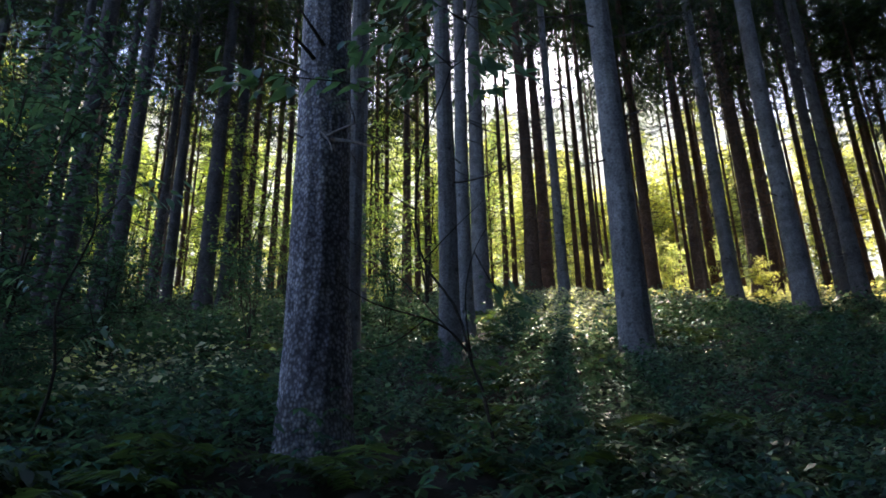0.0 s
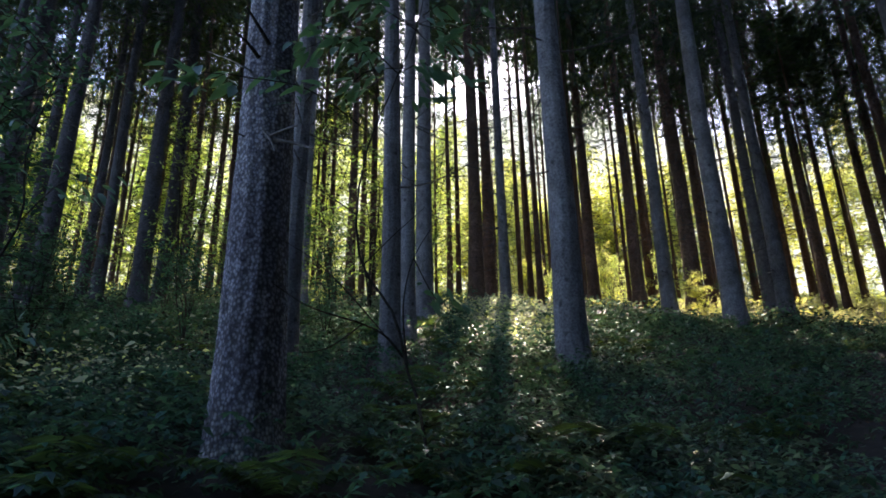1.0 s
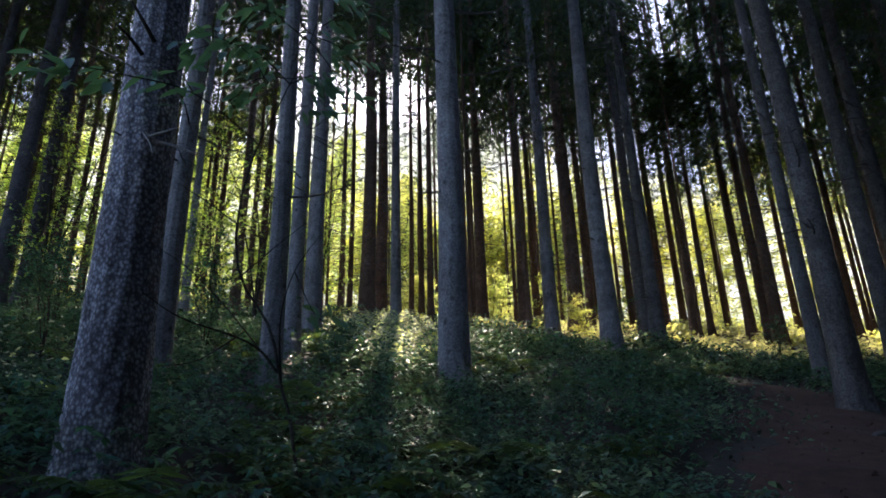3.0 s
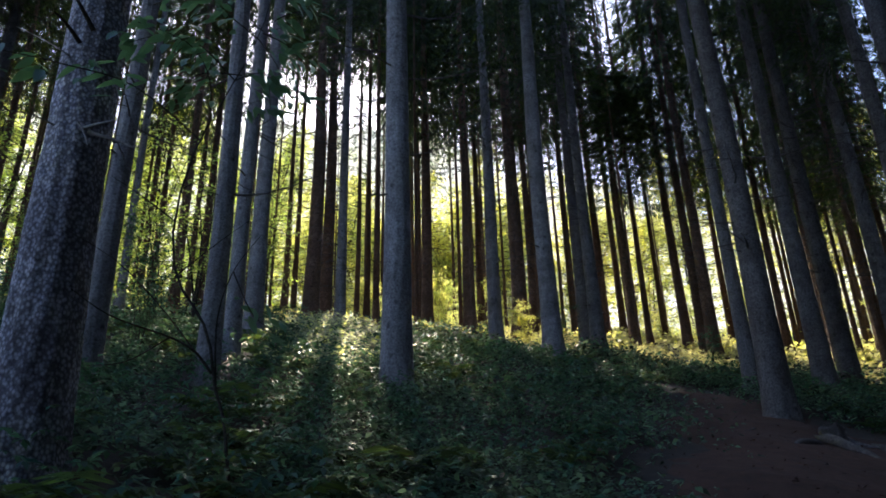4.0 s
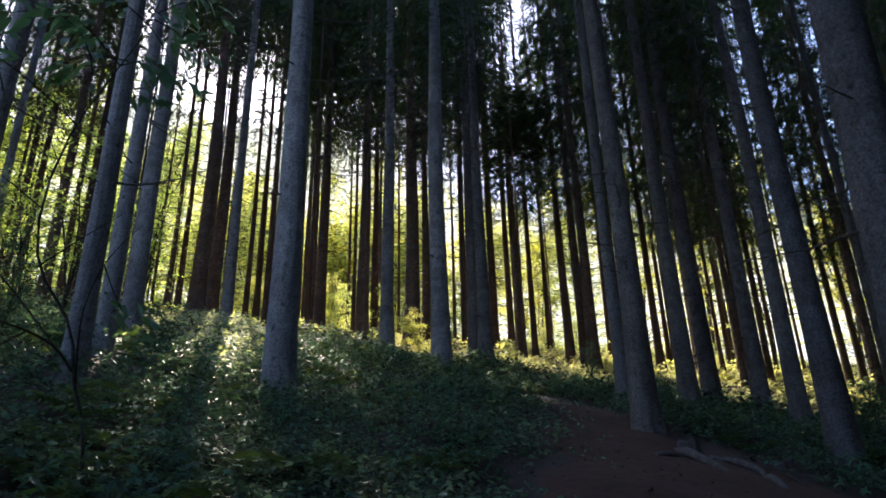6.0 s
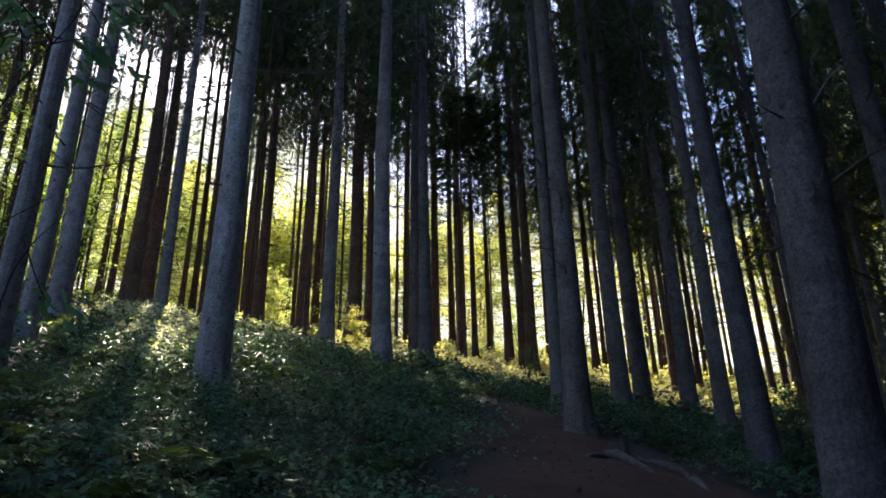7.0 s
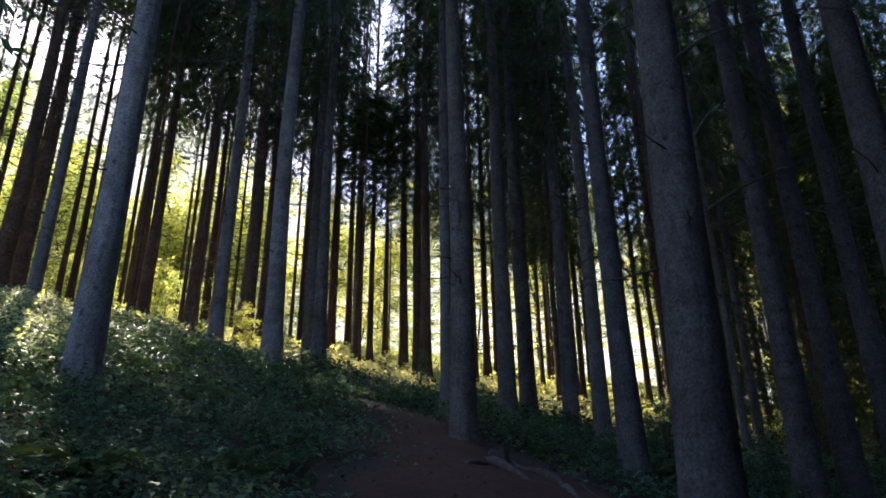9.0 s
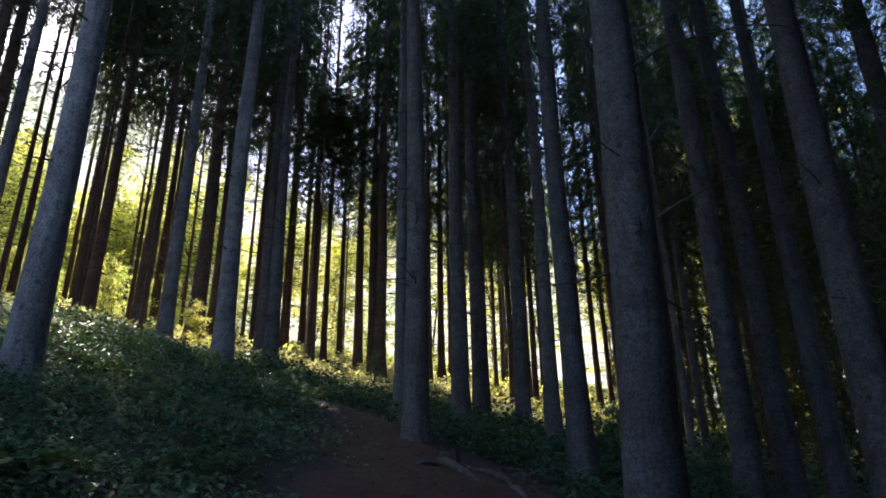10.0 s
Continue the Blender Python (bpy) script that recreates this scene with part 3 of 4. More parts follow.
def grow(count, az0, az1, d0, d1, d_lo, d_hi, label, crowns, gap=1.5, group="thin spruces deep in the stand", size=1.0):
    made = tries = 0
    while made < count and tries < 3000:
        tries += 1
        az, d = fill.uniform(az0, az1), fill.uniform(d0, d1)
        x, y = d * math.sin(radians(az)), d * math.cos(radians(az))
        if 65.2 < az < 69.6 and crowns in (LOW_CROWNS, SCREEN_CROWNS, YOUNG_CROWNS):
            continue
        if y > 36.5 or min(math.hypot(x - a, y - b) for a, b in placed) < gap or sun_lane(x, y):
            continue
        placed.append((x, y))
        spruce(x, y, fill.uniform(d_lo, d_hi), label, crowns=crowns, group=group, snags=-90 < az < 90, size=size * fill.uniform(0.9, 1.1))
        made += 1


grow(3, 16.0, 18.0, 30, 36.5, 0.2, 0.3, "dense-crowned spruce at the edge of the clearing", DENSE_CROWNS, 1.1)
grow(9, 21.5, 34, 29, 37, 0.14, 0.26, "slim spruce with drooping crown at the clearing edge", THIN_CROWNS, 1.3)
grow(12, -46, -26, 18, 36, 0.16, 0.30, "thin spruce deep in the stand", None)
grow(14, -26, 6, 30, 36, 0.14, 0.26, "thin spruce deep in the stand", CROWNS)
grow(12, 16, 40, 24, 37, 0.09, 0.18, "thin spruce deep in the stand", THIN_CROWNS, 1.0)
grow(10, -26, 4, 24, 36, 0.09, 0.18, "thin spruce deep in the stand", THIN_CROWNS, 1.0)
grow(8, 38, 58, 24, 40, 0.10, 0.22, "thin spruce deep in the stand", THIN_CROWNS, 1.1)
grow(10, 33, 56, 24, 38, 0.10, 0.22, "thin spruce deep in the stand", CROWNS, 1.1)
for k in range(9):
    az, d = 3.0 + 2.1 * k, 38.0 + 1.3 * (k % 3)
    if k in (3, 4):
        continue
    x, y = d * math.sin(radians(az)), d * math.cos(radians(az))
    placed.append((x, y))
    spruce(x, y, 0.20 + 0.02 * (k % 4), "tall spruce with high dense crown at the clearing edge", crowns=DENSE_CROWNS, base=max(lane_base(x, y), 15.0 + 0.4 * (k % 3)), snags=False)
for k in range(5):
    az, d = 21.5 + 1.9 * k, 38.0 + 1.1 * (k % 4)
    x, y = d * math.sin(radians(az)), d * math.cos(radians(az))
    placed.append((x, y))
    spruce(x, y, 0.20 + 0.02 * (k % 4), "tall spruce with high dense crown at the clearing edge", crowns=DENSE_CROWNS, base=11.4 + 0.5 * (k % 3), snags=True)
# Unseen trees around the camera, added so their crowns cut the overhead light.
for x, y in ((3.2, -2.2), (0.4, -3.4), (5.6, -1.6), (2.0, -1.3), (-1.7, -2.2), (4.3, -0.7)):
    placed.append((x, y))
    spruce(x, y, 0.34, "unseen spruce added around the camera to shade the ground", crowns=DENSE_CROWNS, base=8.5)
grow(12, 64, 82, 42, 50, 0.25, 0.4, "fill spruce with low green boughs, added to darken the stand", SCREEN_CROWNS, 2.0, size=0.7)
grow(8, -46, -20, 20, 32, 0.2, 0.3, "thin spruce deep in the stand", DENSE_CROWNS, 1.3)
grow(4, 48.5, 55, 22, 36, 0.2, 0.3, "thin spruce deep in the stand", THIN_CROWNS, 1.0)
# Second row, added so its crowns keep sun off the near ground.
for k in range(6):
    az, d = 6.0 + 2.0 * k, 42.0 + 0.9 * (k % 2)
    x, y = d * math.sin(radians(az)), d * math.cos(radians(az))
    placed.append((x, y))
    spruce(x, y, 0.24, "tall spruce with high dense crown at the clearing edge", crowns=DENSE_CROWNS, base=max(lane_base(x, y), 17.5), snags=False)
grow(12, 64, 84, 24, 40, 0.25, 0.35, "young spruce with green boughs almost to the ground", YOUNG_CROWNS, 1.8, "young spruces", 0.62)
grow(16, 60, 84, 15, 40, 0.14, 0.26, "thin spruce deep in the stand", THIN_CROWNS, 1.5)
for k, az in enumerate((1.5, 3.6, 5.4, 7.5, 9.3, 11.2, 13.2)):
    d = 39.5 + 1.7 * (k % 4)
    spruce(d * math.sin(radians(az)), d * math.cos(radians(az)), 0.26, "short slim spruce with a thin crown behind the stand", crowns=THIN_CROWNS, base=17.0, size=0.5, snags=False)
grow(9, 64.5, 70, 20, 40, 0.12, 0.22, "thin spruce deep in the stand", THIN_CROWNS, 0.9)
grow(13, 64.5, 100, 20, 42, 0.2, 0.3, "young spruce with green boughs almost to the ground", LOW_CROWNS, 1.8, "young spruces", 0.52)
grow(4, 66, 74, 22, 34, 0.2, 0.3, "young spruce with green boughs almost to the ground", YOUNG_CROWNS, 1.6, "young spruces", 0.4)
grow(8, 66, 100, 14, 26, 0.2, 0.3, "young spruce with green boughs almost to the ground", LOW_CROWNS, 1.6, "young spruces", 0.3)
grow(12, 72, 100, 26, 46, 0.2, 0.3, "fill spruce with low green boughs, added to darken the stand", LOW_CROWNS, 2.0)
grow(9, 64, 78, 18, 38, 0.16, 0.32, "fill spruce with low green boughs, added to darken the stand", LOW_CROWNS, 2.0)
grow(7, 76, 100, 14, 30, 0.2, 0.35, "fill spruce with low green boughs, added to darken the stand", LOW_CROWNS, 2.0)
# Unseen trees to the right and behind, added to block skylight from there.
grow(14, 100, 132, 10, 20, 0.25, 0.4, "fill spruce with low green boughs, added to darken the stand", SCREEN_CROWNS, 1.6)
grow(14, 92, 200, 18, 26, 0.25, 0.4, "fill spruce with low green boughs, added to darken the stand", SCREEN_CROWNS, 1.6)
grow(42, 128, 240, 5.5, 17, 0.25, 0.4, "fill spruce with low green boughs, added to darken the stand", SCREEN_CROWNS, 1.7)


# ---- broadleaf shrubs and young trees ----
def bush_meshes(seed, tall, spread, leaves, size, clumps, stems=4, low=0.1):
    """Stem mesh and leaf mesh of a young tree: limbs that fork, clumps of leaves at their ends, an uneven outline."""
    r = np.random.default_rng(seed)
    lines, rad, tips = [], [], []
    for k in range(stems):
        a, lean = r.uniform(0, 2 * np.pi), r.uniform(0.05, 0.3)
        s = np.linspace(0, 1, 7)
        out = np.array([np.cos(a), np.sin(a), 0])
        hgt_k = tall * r.uniform(0.7, 1.0)
        line = out * (lean * hgt_k * s ** 1.5)[:, None] + np.array([0, 0, 1.0]) * (hgt_k * s)[:, None] + r.normal(0, 0.02 * tall, (7, 3)) * s[:, None]
        lines.append(line)
        rad.append((0.004 + 0.006 * tall) * (1 - 0.85 * s))
        for j in range(clumps // stems):
            f = low + (1 - low) * r.random() ** 0.8
            p0 = np.array([np.interp(f, s, line[:, c]) for c in range(3)])
            b = r.uniform(0, 2 * np.pi)
            reach = spread * (1.05 - 0.75 * f) * r.uniform(0.35, 1.1)
            p2 = p0 + np.array([np.cos(b) * reach, np.sin(b) * reach, r.uniform(-0.1, 0.45) * reach])
            p1 = (p0 + p2) / 2 + np.array([0, 0, 0.1 * reach])
            lines.append(np.stack([p0, p1, p2]))
            rad.append(np.array([0.6, 0.4, 0.15]) * (0.003 + 0.003 * tall))
            tips.append((p0, p1, p2))
    V, Q = tubes(lines, rad, 3)
    per = max(1, leaves // len(tips))
    at = []
    for p0, p1, p2 in tips:
        n = int(per * r.uniform(0.4, 1.6))
        s = r.uniform(0.25, 1.08, n)[:, None]
        at.append(p0 * (1 - s) ** 2 + 2 * p1 * s * (1 - s) + p2 * s * s + r.normal(0, 1, (n, 3)) * np.array([0.16, 0.16, 0.08]) * spread * 0.55)
    at = np.concatenate(at)
    at[:, 2] = np.maximum(at[:, 2], 0.02)
    return skin("stem", V, Q), sheet("foliage", random_leaves(r, at, np.full(len(at), size), np.full(len(at), size * 0.55)))


def bush(x, y, meshes, mat, name, label, category, group, scale=1.0, turn=0.0):
    ob = new(name)
    ob.matrix_world = Matrix.Translation((x, y, hgt(x, y) - 0.03)) @ Matrix.Rotation(turn, 4, "Z") @ Matrix.Scale(scale, 4)
    tagged(ob, label, category, group)
    part("stem", meshes[0], M_STEM, ob)
    part("foliage", meshes[1], mat, ob)
    return ob


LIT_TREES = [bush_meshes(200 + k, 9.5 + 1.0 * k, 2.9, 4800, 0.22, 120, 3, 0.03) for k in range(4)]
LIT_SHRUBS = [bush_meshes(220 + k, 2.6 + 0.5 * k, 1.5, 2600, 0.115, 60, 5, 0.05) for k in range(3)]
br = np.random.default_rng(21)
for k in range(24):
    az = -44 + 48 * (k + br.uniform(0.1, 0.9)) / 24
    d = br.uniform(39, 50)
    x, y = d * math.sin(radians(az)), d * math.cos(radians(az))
    bush(x, y, LIT_TREES[k % 4], M_LIT_LIME, "young_tree", "young broadleaf tree with sunlit yellow-green leaves", "tree", "young trees of the clearing", 1.32 * br.uniform(0.85, 1.15), k * 1.7)
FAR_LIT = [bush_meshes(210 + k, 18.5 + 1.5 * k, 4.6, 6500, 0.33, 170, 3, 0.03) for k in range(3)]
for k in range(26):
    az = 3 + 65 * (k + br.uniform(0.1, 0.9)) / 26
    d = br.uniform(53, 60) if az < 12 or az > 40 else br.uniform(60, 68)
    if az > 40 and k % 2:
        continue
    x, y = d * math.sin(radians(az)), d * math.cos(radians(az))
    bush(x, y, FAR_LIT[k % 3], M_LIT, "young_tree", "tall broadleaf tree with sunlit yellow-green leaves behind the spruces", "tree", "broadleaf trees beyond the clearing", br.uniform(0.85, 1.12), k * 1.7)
for k, (az, d) in enumerate(((72.6, 35.0), (75.6, 41.0), (67.5, 52.0))):
    bush(d * math.sin(radians(az)), d * math.cos(radians(az)), FAR_LIT[k % 3], M_LIT, "young_tree", "tall broadleaf tree with sunlit yellow-green leaves behind the spruces", "tree", "broadleaf trees beyond the clearing", 1.15, k * 2.1)
for k in range(9):
    az, d = 8.5 + 2.0 * k + br.uniform(-0.5, 0.5), br.uniform(62, 72)
    bush(d * math.sin(radians(az)), d * math.cos(radians(az)), FAR_LIT[k % 3], M_LIT, "young_tree", "tall broadleaf tree with sunlit yellow-green leaves behind the spruces", "tree", "broadleaf trees beyond the clearing", br.uniform(1.05, 1.25), k * 2.3)
bush(9.5, 19.3, LIT_SHRUBS[1], M_LIT_HERB, "clearing_shrub", "shrub with leaves paled to look sunlit between spruce trunks", "shrub", "shrubs of the clearing", 0.5, 1.0)
for k in range(48):
    az = br.uniform(-42, 66)
    d = br.uniform(31, 46) if az < 30 else br.uniform(29, 42)
    if az > 28 and k % 5 < 3:
        continue
    x, y = d * math.sin(radians(az)), d * math.cos(radians(az))
    bush(x, y, LIT_SHRUBS[k % 3], M_LIT_LIME if az < 2 else M_LIT, "clearing_shrub", "low sunlit shrub with bright green leaves", "shrub", "shrubs of the clearing", br.uniform(0.5, 1.15), k * 2.1)

UNDERSTOREY = [bush_meshes(280 + k, 4.4 + 0.7 * k, 1.7, 1500, 0.10, 66, 3, 0.08) for k in range(4)]
for k in range(17):
    az, d = -31 + 35 * (k + br.uniform(0.1, 0.9)) / 17, br.uniform(15, 27)
    if k % 2:
        continue
    x, y = d * math.sin(radians(az)), d * math.cos(radians(az))
    bush(x, y, UNDERSTOREY[k % 4], M_UNDER, "young_tree", "slim young broadleaf tree with sunlit green leaves between the spruces", "tree", "young trees of the understorey", br.uniform(0.75, 1.15), k * 1.9)

SHADE_SHRUBS = [bush_meshes(240 + k, 2.2 + 0.6 * k, 1.3, 1900, 0.085, 60, 5, 0.04) for k in range(4)]
THICKET = [(-3.0, 4.5, 0.42), (-4.3, 5.4, 0.55), (-3.4, 6.6, 0.5), (-5.6, 7.0, 0.5), (-2.2, 6.0, 0.42), (-4.4, 8.6, 0.6), (-2.6, 8.8, 0.55), (-6.6, 9.2, 0.5),
           (-1.9, 10.6, 0.55), (-3.4, 11.6, 0.6), (-5.2, 11.0, 0.6), (-7.4, 8.0, 0.55), (-5.2, 4.6, 0.6), (-0.9, 9.8, 0.42), (0.9, 9.6, 0.35), (-1.2, 13.4, 0.6), (-2.9, 14.2, 0.6), (-4.8, 14.5, 0.6), (-3.6, 3.6, 0.45), (-3.7, 4.7, 0.7), (-4.6, 6.2, 0.75)]
for k, (x, y, s) in enumerate(THICKET):
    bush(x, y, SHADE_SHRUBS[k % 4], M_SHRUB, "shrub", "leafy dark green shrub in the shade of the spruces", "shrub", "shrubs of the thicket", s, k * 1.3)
YOUNG_BROADLEAF = [bush_meshes(260 + k, 4.2 + 0.4 * k, 1.7, 1800, 0.10, 66, 3, 0.12) for k in range(3)]
for k, (x, y, s) in enumerate([(-4.1, 6.1, 0.95), (-5.1, 7.6, 1.05), (-3.7, 5.0, 0.7), (-6.4, 8.6, 1.1)]):
    bush(x, y, YOUNG_BROADLEAF[k % 3], M_SHRUB, "young_tree", "young broadleaf tree with shaded dark green leaves", "tree", "young trees of the thicket", s, k * 2.2)
EDGE = [(9.4, 17.0, 0.55), (12.2, 14.2, 0.4), (9.8, 3.9, 0.35), (11.0, 5.6, 0.45), (12.0, 6.8, 0.5), (10.2, 2.2, 0.4), (8.2, 1.2, 0.3), (13.5, 8.0, 0.5), (9.2, 9.0, 0.28), (16.5, 4.5, 0.7), (18.0, 6.5, 0.8), (19.5, 3.0, 0.9), (17.0, 1.5, 0.8), (21.0, 8.0, 0.9), (22.5, 5.0, 1.0), (15.0, 2.4, 0.5), (24.0, 10.0, 0.9)]
for k, (x, y, s) in enumerate(EDGE):
    bush(x, y, SHADE_SHRUBS[(k + 1) % 4], M_SHRUB, "shrub", "small leafy shrub between the spruce trunks", "shrub", "shrubs along the path", s, k * 1.9)


# ---- undergrowth ----
def carpet(name, seed, count, d0, d1, az0, az1, leaf_len, tall, per, mat, label, category):
    """Low plants: a rosette of leaves on each short stem."""
    r = np.random.default_rng(seed)
    d = np.sqrt(r.uniform(d0 * d0, d1 * d1, count))
    az = np.radians(r.uniform(az0, az1, count))
    x, y = d * np.sin(az), d * np.cos(az)
    keep = off_path(x, y) > r.normal(-0.12, 0.28, count)
    patch = 0.5 + 0.5 * np.sin(1.3 * x + 0.7 * y) * np.sin(0.9 * y - 0.5 * x + 2)
    keep &= r.random(count) < 0.06 + 1.1 * patch ** 1.9
    x, y, patch = x[keep], y[keep], patch[keep]
    n = len(x)
    h = tall * r.uniform(0.25, 1.0, n) * (0.45 + 0.85 * patch)
    base = np.stack([x, y, height(x, y)], -1)
    at = np.repeat(base, per, 0)
    hh = np.repeat(h, per) * r.uniform(0.35, 1.0, n * per)
    spread = r.normal(0, 0.32, (n * per, 2)) * np.repeat(h, per)[:, None]
    at[:, :2] += spread
    at[:, 2] += hh
    L = leaf_len * r.uniform(0.6, 1.3, n * per)
    F = random_leaves(r, at, L, L * 0.62, 0.45)
    ob = new(name, dress(sheet(name, F), mat))
    return tagged(ob, label, category, kind="stuff")


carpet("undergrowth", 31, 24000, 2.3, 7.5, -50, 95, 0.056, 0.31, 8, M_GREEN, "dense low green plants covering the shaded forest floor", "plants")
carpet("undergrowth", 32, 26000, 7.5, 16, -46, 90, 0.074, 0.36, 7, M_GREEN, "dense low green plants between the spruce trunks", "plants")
carpet("undergrowth", 33, 10000, 16, 31, -42, 24, 0.15, 0.5, 5, M_GREEN, "green plants on the rising forest floor", "plants")
carpet("undergrowth", 35, 2600, 16, 18.6, 24, 58, 0.12, 0.5, 5, M_GREEN, "green plants on the rising forest floor", "plants")
carpet("undergrowth", 40, 2400, 16, 22, 58, 88, 0.14, 0.5, 5, M_GREEN, "green plants on the rising forest floor", "plants")
carpet("undergrowth", 36, 3500, 21, 34, 58, 95, 0.2, 0.6, 5, M_GREEN, "green plants on the dark forest floor", "plants")
# The pale herbs of these two carpets stand for patches of sunlight.
carpet("undergrowth", 38, 3200, 8.6, 22, 4, 14, 0.085, 0.55, 8, M_LIT_HERB, "herbs paled to imitate a sun patch among the spruce trunks", "plants")
carpet("undergrowth", 39, 700, 4.5, 9.0, -40, -18, 0.055, 0.6, 8, M_LIT_HERB, "herbs paled to imitate sun flecks at the foot of the thicket", "plants")
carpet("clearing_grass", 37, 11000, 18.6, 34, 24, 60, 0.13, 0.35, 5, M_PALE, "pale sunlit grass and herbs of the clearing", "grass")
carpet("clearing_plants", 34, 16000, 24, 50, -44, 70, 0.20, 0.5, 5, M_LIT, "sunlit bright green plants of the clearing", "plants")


def stars(name, seed, count, d0, d1, az0, az1, size, tall, mat, label, category):
    """Plants with fingered leaves: five leaflets spread from the end of each stalk."""
    r = np.random.default_rng(seed)
    d = np.sqrt(r.uniform(d0 * d0, d1 * d1, count))
    az = np.radians(r.uniform(az0, az1, count))
    x, y = d * np.sin(az), d * np.cos(az)
    clump = np.sin(1.9 * x + 1.1 * y) * np.sin(1.4 * y - 0.8 * x + 1)
    keep = (off_path(x, y) > r.normal(0.15, 0.2, count)) & (clump > r.uniform(-0.9, 0.5, count))
    x, y = x[keep], y[keep]
    n, per, fingers = len(x), 5, 5
    a = r.uniform(0, 2 * np.pi, (n, per))
    reach = tall * r.uniform(0.2, 0.7, (n, per))
    px, py = x[:, None] + reach * np.cos(a), y[:, None] + reach * np.sin(a)
    pz = height(x, y)[:, None] + tall * r.uniform(0.45, 1.15, (n, per))
    hub = np.stack([px, py, pz], -1).reshape(-1, 1, 3)
    m = len(hub)
    turn = r.uniform(0, 2 * np.pi, (m, 1)) + np.linspace(-2.0, 2.0, fingers)[None]
    tilt = r.normal(0, 0.28, (m, 1, 2))
    way = np.stack([np.cos(turn), np.sin(turn), -0.22 + tilt[..., 0] * np.cos(turn) + tilt[..., 1] * np.sin(turn)], -1)
    way = unit(way).reshape(-1, 3)
    side = unit(np.cross(way, np.array([0, 0, 1.0])[None] + r.normal(0, 0.2, (len(way), 3))))
    ln = (size * r.uniform(0.7, 1.2, (m, 1)) * np.array([0.65, 0.9, 1.0, 0.9, 0.65])[None]).reshape(-1)
    F = blades(np.repeat(hub, fingers, 1).reshape(-1, 3), way, side, ln, ln * 0.5, 0.15)
    return tagged(new(name, dress(sheet(name, F), mat)), label, category, kind="stuff")


stars("bramble", 41, 2200, 2.4, 8.0, -48, 92, 0.074, 0.33, M_SHRUB, "bramble with fingered dark green leaves on the forest floor", "plants")
stars("bramble", 42, 2200, 8.0, 16.0, -44, 88, 0.11, 0.38, M_SHRUB, "bramble with fingered dark green leaves between the trunks", "plants")

# ---- near sapling with single leaves ----
def smooth_line(points, n=14):
    p = np.asarray(points, float)
    k = np.linspace(0, len(p) - 1, n)
    i = np.clip(k.astype(int), 0, len(p) - 2)
    f = (k - i)[:, None]
    p0, p1, p2, p3 = p[np.maximum(i - 1, 0)], p[i], p[i + 1], p[np.minimum(i + 2, len(p) - 1)]
    return 0.5 * (2 * p1 + (p2 - p0) * f + (2 * p0 - 5 * p1 + 4 * p2 - p3) * f ** 2 + (3 * p1 - p0 - 3 * p2 + p3) * f ** 3)


def leaf_mesh(length, width):
    """A pointed oval leaf, folded along its midrib and curled at the tip, along +x."""
    s = np.array([0.0, 0.12, 0.35, 0.6, 0.82, 1.0])
    w = np.array([0.02, 0.55, 1.0, 0.9, 0.5, 0.0]) * width / 2
    z = -0.22 * length * s * s
    V, Q = [], []
    for a, b, c in zip(s, w, z):
        V += [(a * length, b, c + 0.25 * b), (a * length, 0, c), (a * length, -b, c + 0.25 * b)]
    for k in range(len(s) - 1):
        o = 3 * k
        Q += [(o, o + 1, o + 4, o + 3), (o + 1, o + 2, o + 5, o + 4)]
    return skin("leaf", V, Q)


LEAVES = [dress(leaf_mesh(0.125 + 0.015 * k, 0.043 + 0.005 * k), M_SAPLING) for k in range(3)]


def sapling(x, y, stems, sprays, seed, label, size=1.0):
    """A thin sapling: stem, branches and single leaves hung along the sprays."""
    r = np.random.default_rng(seed)
    foot = Vector((x, y, hgt(x, y)))
    ob = new("sapling")
    ob.location = foot
    tagged(ob, label, "sapling", "saplings")
    for k, (pts, r0) in enumerate(stems):
        line = smooth_line(pts, 18) - np.array(foot)
        V, Q = tubes([line], [r0 * np.linspace(1, 0.3, 18)], 7)
        part("stem" if k == 0 else "branch", skin("branch", V, Q), M_STEM, ob)
    for pts, count in sprays:
        line = smooth_line(pts, 20) - np.array(foot)
        V, Q = tubes([line], [0.005 * np.linspace(1, 0.3, 20)], 5)
        twig = part("branch", skin("branch", V, Q), M_STEM, ob)
        for j in range(count):
            f = r.uniform(0.25, 1.0) * 19
            i = min(int(f), 18)
            p = line[i] + (line[i + 1] - line[i]) * (f - i) + r.normal(0, 0.05, 3)
            t = line[i + 1] - line[i]
            a = math.atan2(t[1], t[0]) + r.choice([-1, 1]) * r.uniform(0.3, 1.3)
            lf = part("leaf", LEAVES[r.integers(0, 3)], M_SAPLING, twig)
            lf.matrix_basis = Matrix.Translation(p) @ Matrix.Rotation(a, 4, "Z") @ Matrix.Rotation(r.uniform(-0.1, 0.9), 4, "Y") @ Matrix.Rotation(r.normal(0, 0.4), 4, "X") @ Matrix.Scale(size * r.uniform(0.7, 1.2), 4)
    return ob


